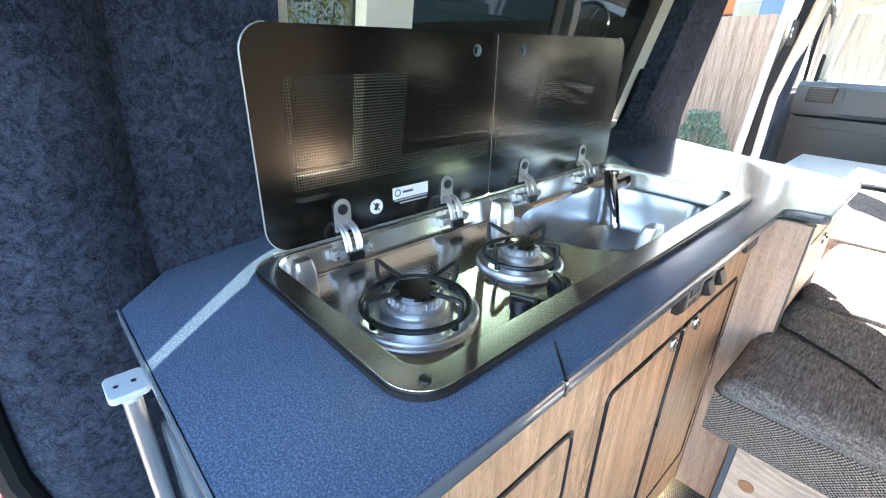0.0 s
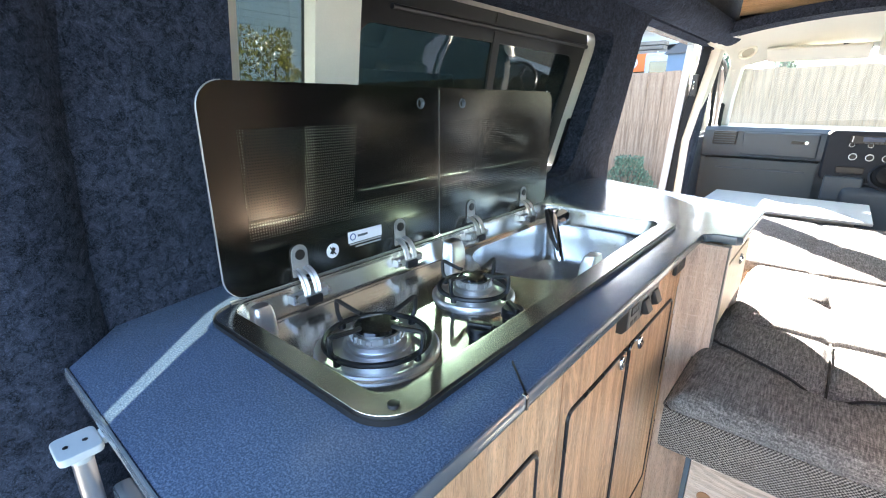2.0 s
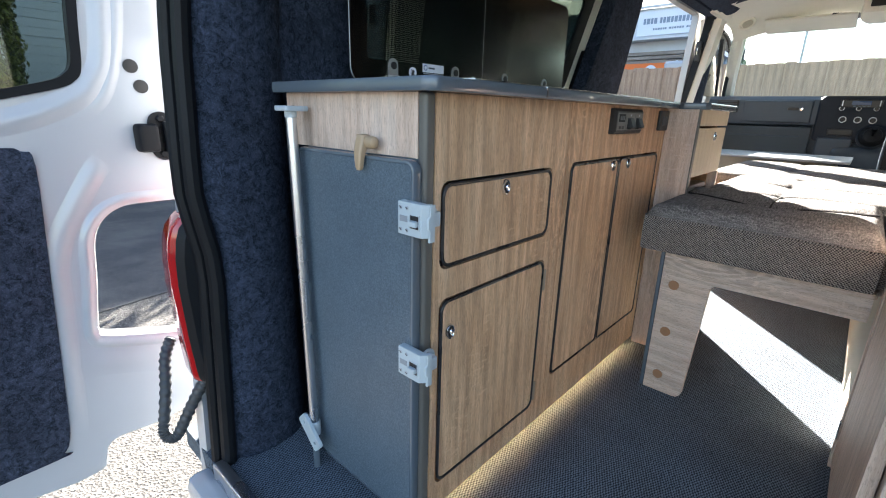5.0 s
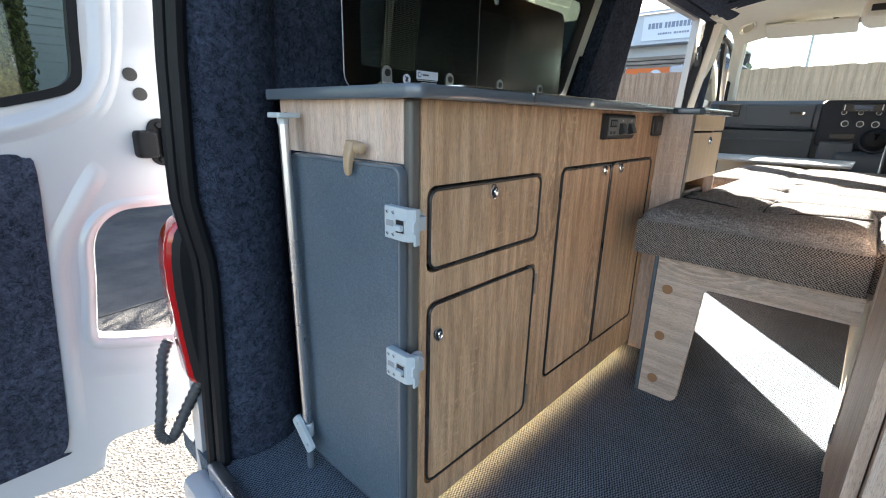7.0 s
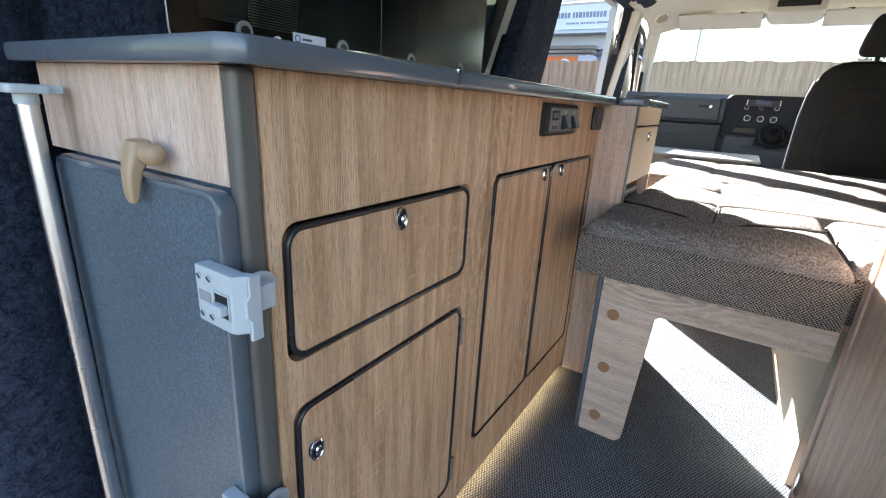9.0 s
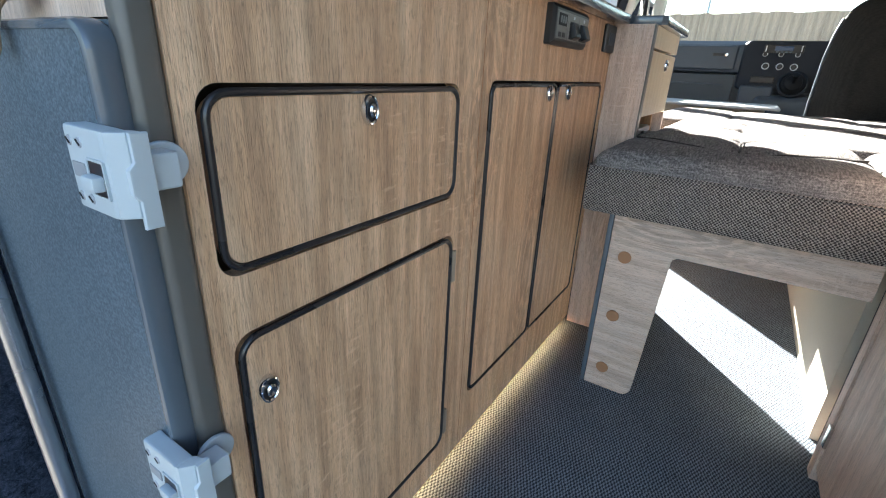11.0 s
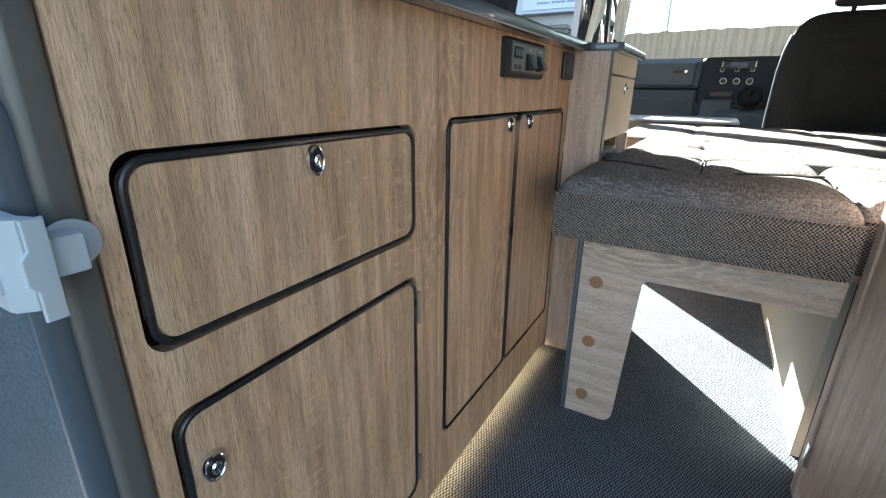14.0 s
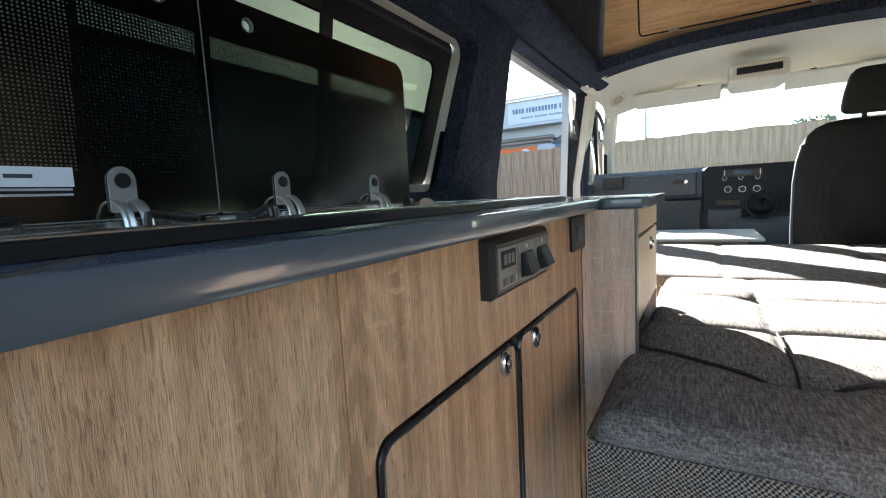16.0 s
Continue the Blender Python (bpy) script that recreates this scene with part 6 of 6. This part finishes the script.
part("hinge_arm", loft([[(DX + 0.008 + dx, -0.150 + k * a, 0.686 + q * b) for a, b in rrect(-1, 1, -1, 1, 0.35, 4)] for dx, k, q in ((0.0, 0.024, 0.030), (0.018, 0.022, 0.030), (0.026, 0.018, 0.026), (0.028, 0.013, 0.020))], True, True), M_RUBBER, hg)
part("hinge_knuckle", cyl((DX + 0.022, -0.108, 0.655), "z", 0.012, 0.066, 16, bevel=0.003), M_RUBBER, hg)
for y, z in ((-0.120, 0.727), (-0.104, 0.700), (-0.104, 0.672), (-0.121, 0.650)):
    part("bolt", lathe((DX + 0.010, y, z), "x", [(0.0085, 0), (0.0085, 0.005), (0.006, 0.007), (0, 0.007)], 6), M_RUBBER, hg)
M_LOOM = plain("grey_black_conduit", (0.045, 0.05, 0.055), 0.5)
loom = thing("door_loom", "black corrugated cable loom hanging between door and body", "cable")
pts = smooth_line([(-0.62, -0.190, 0.245), (-0.60, -0.212, 0.215), (-0.575, -0.227, 0.155), (-0.555, -0.245, 0.085), (-0.548, -0.250, 0.058), (-0.540, -0.240, 0.046), (-0.530, -0.226, 0.060), (-0.515, -0.203, 0.115), (-0.49, -0.178, 0.18), (-0.47, -0.165, 0.21)], 4)
fine = []
for a, b in zip(pts, pts[1:]):
    fine += [Vector(a).lerp(Vector(b), k / 4) for k in range(4)]
part("conduit", sweep(fine, 0.012, 10, radii=[0.0128 if (i // 2) % 2 else 0.0108 for i in range(len(fine))]), M_LOOM, loom)

lampt = thing("tail_lamp", "tall red tail lamp in a black housing on the body corner", "tail lamp")
LAMP = ((0.190, -0.178, -0.182), (0.200, -0.186, -0.196), (0.215, -0.189, -0.200), (0.30, -0.196, -0.206), (0.415, -0.201, -0.213), (0.47, -0.199, -0.212), (0.506, -0.194, -0.207), (0.53, -0.186, -0.199), (0.548, -0.172, -0.184), (0.556, -0.160, -0.164))
part("housing", loft([[(-0.455, -0.125, z), (-0.462, yb + 0.012, z), (-0.474, yb, z), (-0.53, yb, z), (-0.575, yb + 0.03, z), (-0.575, -0.120, z)] for z, yb, yr in LAMP], True, True), M_RUBBER, lampt)
part("lens", loft([[(-0.4735, yb + 0.0015, z), (-0.478, yr + 0.004, z), (-0.484, yr + 0.002, z), (-0.530, yr + 0.006, z), (-0.575, yr + 0.030, z), (-0.605, yr + 0.066, z), (-0.622, yr + 0.110, z), (-0.612, yr + 0.112, z), (-0.575, yb + 0.050, z), (-0.50, yb + 0.006, z)] for z, yb, yr in LAMP], True, True), M_RED, lampt, "red lens")

# ---- outside ----
GZ = -0.62
M_GRAVEL, nt, b = node_mat("pale_gravel")
v = tex(nt, "voronoi", 105)
n = tex(nt, "noise", 1.3, detail=5)
c = mix(nt, ramp(nt, v.outputs["Color"], [(0.1, (0.030, 0.028, 0.025)), (0.5, (0.078, 0.074, 0.067)), (0.9, (0.155, 0.148, 0.135))]), ramp(nt, n.outputs["Fac"], [(0.35, grey(0.7)), (0.65, grey(1.1))]), 0.8, "MULTIPLY")
nt.links.new(c, b.inputs["Base Color"])
b.inputs["Roughness"].default_value = 0.9
bump(nt, b, v.outputs["Distance"], 0.7, 0.006)
ground = single("ground", box(-400, 400, -400, 400, GZ - 0.5, GZ), M_GRAVEL, "pale gravel yard in sun", "ground", kind="structure")

M_FENCE = wood("weathered_fence_board", (0.20, 0.128, 0.085), (0.33, 0.225, 0.155), (0.42, 0.305, 0.22), rough=0.8, scale=0.5)
fence = thing("fence", "close-boarded brown timber fence beyond the van", "fence")
rng = random.Random(4)
board_me = mesh_from("board", slab("y", [(-0.070, 0.0), (0.070, 0.0), (0.070, 1.985), (0.05, 2.0), (-0.05, 2.0), (-0.070, 1.985)], -0.009, 0.009), M_FENCE)
x = -9.0
side_step = 0.006
while x < 9.0:
    o = new("board", board_me)
    o.parent = fence
    o.matrix_basis = pose(x, 7.3 + side_step + rng.uniform(-0.003, 0.003), GZ + 0.12 + rng.uniform(-0.012, 0.012), rng.uniform(-0.2, 0.2), rng.uniform(-0.35, 0.35), rng.uniform(-0.3, 0.3))
    x += 0.108 + rng.uniform(-0.004, 0.006)
    side_step = -side_step
for z in (0.35, 1.0, 1.65):
    part("rail", box(-9.1, 9.1, 7.315, 7.36, GZ + z, GZ + z + 0.08), M_SAGE, fence)

M_TAR, nt, b = node_mat("worn_tarmac")
n1, n2, n3 = tex(nt, "noise", 160, detail=4, rough=0.7), tex(nt, "noise", 2.0, detail=5, rough=0.65), tex(nt, "voronoi", 26)
c = mix(nt, ramp(nt, n1.outputs["Fac"], [(0.35, grey(0.025)), (0.65, grey(0.075))]), ramp(nt, n2.outputs["Fac"], [(0.4, (0.035, 0.036, 0.039)), (0.62, (0.12, 0.115, 0.103))]), 0.5)
c = mix(nt, c, (0.20, 0.17, 0.12), ramp(nt, n3.outputs["Distance"], [(0.06, grey(0.8)), (0.10, grey(0.0))]))
nt.links.new(c, b.inputs["Base Color"])
b.inputs["Roughness"].default_value = 0.85
bump(nt, b, n1.outputs["Fac"], 0.6, 0.006)
edge_pts = [(-3.25 + 0.16 * math.sin(k * 1.7) + 0.05 * math.sin(k * 4.1), -30 + 1.5 * k) for k in range(41)]
single("yard_tarmac", slab("z", edge_pts + [(-40, 30), (-40, -30)], GZ + 0.001, GZ + 0.006), M_TAR, "worn dark tarmac strip with leaf litter", "ground", kind="structure")


# ---- plants ----
def leaf_mat(name, dark, light):
    m, nt, b = node_mat(name)
    info = nt.nodes.new("ShaderNodeNewGeometry")
    nt.links.new(ramp(nt, info.outputs["Random Per Island"], [(0.0, dark), (0.7, light), (1.0, tuple(min(1, c * 1.6) for c in light))]), b.inputs["Base Color"])
    b.inputs["Roughness"].default_value = 0.55
    return m


def leaves(count, place, size, rng):
    """Many small folded leaves at the places that place() gives."""
    bm = bmesh.new()
    for _ in range(count):
        p = place()
        q = Euler((rng.uniform(0, 6.28), rng.uniform(0, 6.28), rng.uniform(0, 6.28))).to_matrix()
        s = size * rng.uniform(0.6, 1.4)
        a, b_, c_, d = [bm.verts.new(p + q @ Vector(v)) for v in ((-s, 0, 0), (0, -s * 0.45, s * 0.12), (s, 0, 0), (0, s * 0.45, s * 0.12))]
        bm.faces.new((a, b_, c_, d))
    return bm


M_HEDGE = leaf_mat("hedge_leaf", (0.008, 0.013, 0.004), (0.11, 0.125, 0.03))
M_SHRUB = leaf_mat("shrub_leaf", (0.03, 0.06, 0.035), (0.12, 0.19, 0.12))
M_DRYLEAF = leaf_mat("autumn_leaf", (0.06, 0.06, 0.015), (0.26, 0.22, 0.06))
M_BARK = plain("bark", (0.09, 0.065, 0.045), 0.9, grain=0.3, bumps=0.5)
rng = random.Random(11)


def hedge_place():
    while True:
        x, y, z = rng.uniform(-9.2, -7.95), rng.uniform(-3.6, 0.60), rng.uniform(GZ, 3.2)
        if x > -8.2 or z > 2.95 or y > 0.40:
            w = 0.14 * noise.noise((x * 1.7, y * 1.7, z * 1.7)) + 0.06 * noise.noise((x * 6, y * 6, z * 6))
            return Vector((x + w, y + w, z + w))


# Near-black core: the shade deep between the leaves, put into its colour.
M_HEDGEIN = plain("hedge_depth_shade", (0.015, 0.018, 0.008), 0.9, grain=0.4, scale=30)
hedge = thing("hedge", "tall clipped dark green hedge beside the yard", "hedge")
part("foliage", leaves(52000, hedge_place, 0.034, rng), M_HEDGE, hedge, smooth=False)
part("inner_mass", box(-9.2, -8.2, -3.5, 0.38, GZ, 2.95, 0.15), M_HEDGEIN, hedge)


def bush(cx, cy, r, h, mat, count, size, label, base=None):
    base = GZ if base is None else base
    t = thing("shrub", label, "shrub")
    def place():
        a, k, u = rng.uniform(0, 6.28), rng.uniform(0.45, 1.0) ** 0.5, rng.random()
        rr = r * k * (0.45 + 0.55 * math.sin(math.pi * min(1, u + 0.15))) * (1 + 0.25 * noise.noise((a * 2, u * 4, cx)))
        return Vector((cx + rr * math.cos(a), cy + rr * math.sin(a), base + h * u))
    part("foliage", leaves(count, place, size, rng), mat, t, smooth=False)
    for i in range(5):
        a = i * 1.256
        part("stem", sweep([(cx, cy, base), (cx + 0.2 * r * math.cos(a), cy + 0.2 * r * math.sin(a), base + h * 0.4), (cx + 0.5 * r * math.cos(a), cy + 0.5 * r * math.sin(a), base + h * 0.8)], 0.012, 6, radii=[0.02, 0.014, 0.006]), M_BARK, t)


bush(-2.05, 6.85, 0.45, 0.95, M_SHRUB, 4200, 0.020, "blue-green garden shrub at the foot of the fence")
bush(-7.6, 1.25, 0.45, 1.25, M_DRYLEAF, 4000, 0.018, "yellowing leafy shrub beside the hedge")
bush(-6.6, 3.6, 1.3, 2.7, M_DRYLEAF, 6500, 0.035, "tall dry-leaved bush in front of the clad wall")
bush(3.5, 21.0, 1.2, 3.55, M_SHRUB, 1500, 0.12, "distant garden shrub beyond the fence")
bush(-4.2, 21.5, 1.3, 3.6, M_SHRUB, 1200, 0.12, "distant garden shrub beyond the fence")
bush(-2.0, 24.0, 0.9, 3.5, M_SHRUB, 1000, 0.12, "distant low shrub beyond the fence")

# ---- clad wall and workshop ----
M_CLAD = plain("pale_cladding", (0.42, 0.46, 0.50), 0.5, grain=0.06)
M_STEELSHEET = plain("profiled_sheet", (0.48, 0.52, 0.56), 0.4, grain=0.05)
wallc = thing("clad_building", "long pale blue-grey clad building beside the yard", "building")
for k in range(33):
    part("cladding_board", box(-13.15, -13.1 + (0.012 if k % 2 else 0.0), 0.7, 26.0, GZ + 0.18 * k, GZ + 0.18 * k + 0.172, 0.0), M_CLAD, wallc)
part("wall", box(-13.7, -13.16, 0.7, 26.0, GZ, 5.30), M_CLAD, wallc)
for y, z in ((10.6, 3.9), (13.9, 4.4), (16.0, 4.3), (17.6, 4.45)):
    w = part("window", box(-13.09, -13.07, y - 0.16, y + 0.16, z - 0.32, z + 0.32, 0.006), M_RUBBER, wallc, "small dark window")
    part("frame", slab("x", rrect(y - 0.20, y + 0.20, z - 0.36, z + 0.36, 0.01), -13.085, -13.05, [rrect(y - 0.15, y + 0.15, z - 0.31, z + 0.31, 0.01)]), M_STEELSHEET, w, "pale window frame")
part("roof", slab("y", [(-14.2, 5.30), (-12.8, 5.30), (-12.8, 5.42), (-14.0, 5.85)], 0.4, 26.3), M_DASH, wallc)

M_SIGN = plain("sign_white", (0.60, 0.66, 0.72), 0.45, grain=0.03)
M_SIGNB = plain("sign_blue_grey", (0.17, 0.23, 0.31), 0.5)
M_ORANGE = plain("orange_banner", (0.70, 0.16, 0.03), 0.55)
M_TIMBER = wood("stacked_timber", (0.12, 0.10, 0.08), (0.22, 0.19, 0.16), (0.30, 0.27, 0.23), along="x", rough=0.8, scale=0.2)
shop = thing("workshop", "open-fronted workshop with pale metal fascia and a long sign", "building")
part("fascia", box(-16.0, -4.9, 22.0, 22.15, 4.15, 5.35), M_STEELSHEET, shop)
for k in range(36):
    x = -15.9 + 0.2 * k
    if x < -8.35:
        part("rib", box(x, x + 0.07, 21.95, 22.0, 4.15, 5.35), M_STEELSHEET, shop)
sg = part("sign", box(-8.3, -5.0, 21.93, 21.99, 4.25, 5.25, 0.01), M_SIGN, shop, "white sign board with blue writing")
sr = random.Random(8)
x = -8.05
for k in range(17):
    w = sr.uniform(0.09, 0.14)
    part("sign_bar", box(x, x + w, 21.92, 21.93, 4.72, 4.95), M_SIGNB, sg)
    x += w + (0.12 if k in (3, 13) else 0.04)
x = -7.6
for k in range(20):
    w = sr.uniform(0.05, 0.10)
    part("sign_bar", box(x, x + w, 21.92, 21.93, 4.46, 4.54), M_SIGNB, sg)
    x += w + (0.10 if k % 6 == 5 else 0.03)
part("soffit", slab("y", [(-16, 4.14), (-4.9, 4.14), (-4.9, 4.05), (-16, 4.05)], 21.6, 27.0), M_STEELSHEET, shop)
part("beam", box(-16, -4.9, 22.3, 22.5, 3.45, 4.04), M_STEELSHEET, shop)
part("back_wall", box(-16, -4.9, 27.0, 27.2, GZ, 4.14), M_DASH, shop)
for x in (-15.5, -10.2, -5.3):
    part("column", box(x, x + 0.2, 22.3, 22.5, GZ, 4.04), M_STEELSHEET, shop)
part("roof", slab("x", [(21.8, 5.36), (27.2, 6.2), (27.2, 6.3), (21.8, 5.46)], -16.0, -4.9), M_STEELSHEET, shop)
stack = thing("timber_stack", "stack of grey weathered timber planks under the canopy", "timber stack")
for k in range(24):
    part("plank", box(-9.2 + rng.uniform(-0.2, 0.2), -6.0 + rng.uniform(-0.2, 0.2), 21.0 + rng.uniform(-0.04, 0.04), 21.6, GZ + 0.172 * k, GZ + 0.172 * k + 0.135), M_TIMBER, stack)
ban = thing("banner", "orange banner with a pale round emblem above the fence", "banner")
part("cloth", box(-8.4, -6.1, 20.90, 20.94, 2.30, 3.0, 0.01), M_ORANGE, ban)
part("emblem", lathe((-7.1, 20.9, 2.66), (0, -1, 0), [(0.0, 0.0), (0.26, 0.0), (0.26, 0.01), (0.0, 0.012)], 24), M_SIGN, ban)
part("pole", cyl((-8.4, 20.96, GZ), "z", 0.03, 3.7, 10), M_STEELSHEET, ban)
part("pole", cyl((-6.1, 20.96, GZ), "z", 0.03, 3.7, 10), M_STEELSHEET, ban)
vn = thing("parked_van", "white box van parked beyond the fence", "van")
part("body", box(-5.8, -4.3, 18.5, 21.9, 0.0, 2.80, 0.12, 3), M_WHITE, vn)
part("window", box(-5.6, -4.5, 18.48, 18.52, 1.9, 2.5, 0.01), M_GLASSLID, vn)
for x in (-5.78, -4.52):
    for y in (19.3, 21.2):
        part("wheel", cyl((x, y, GZ + 0.33), "x", 0.33, 0.2, 24, bevel=0.03), M_RUBBER, vn)
part("chassis", box(-5.6, -4.5, 18.7, 21.8, GZ + 0.3, 0.01), M_RUBBER, vn)
pole = thing("lamp_post", "thin grey lamp post beyond the fence", "lamp post")
part("shaft", cyl((-2.05, 22.0, GZ), "z", 0.07, 5.6, 12, 0.04), M_STEELSHEET, pole)
part("head", box(-2.15, -1.5, 21.92, 22.08, 4.93, 5.03, 0.03), M_STEELSHEET, pole)
far = thing("blue_shed", "blue-grey shed roof beyond the fence", "shed")
part("wall", box(-4.3, -3.2, 16.0, 18.0, GZ, 2.5), plain("blue_boards", (0.10, 0.17, 0.26), 0.7), far)
part("roof", slab("y", [(-4.4, 2.5), (-3.1, 2.5), (-3.75, 3.0)], 15.9, 18.1), M_DASH, far)

# ---- bonnet of the van ----
single("bonnet", loft([[(0.38 - hw, y, z - 0.05), (0.38 - hw * 0.6, y, z), (0.38, y, z + 0.02), (0.38 + hw * 0.6, y, z), (0.38 + hw, y, z - 0.05), (0.38 + hw, y, z - 0.4), (0.38 - hw, y, z - 0.4)] for y, z, hw in ((4.36, 0.80, 0.88), (4.7, 0.74, 0.87), (5.05, 0.60, 0.82), (5.15, 0.40, 0.80))], True, True),
       M_WHITE, "white bonnet of the van", "van body", kind="structure")
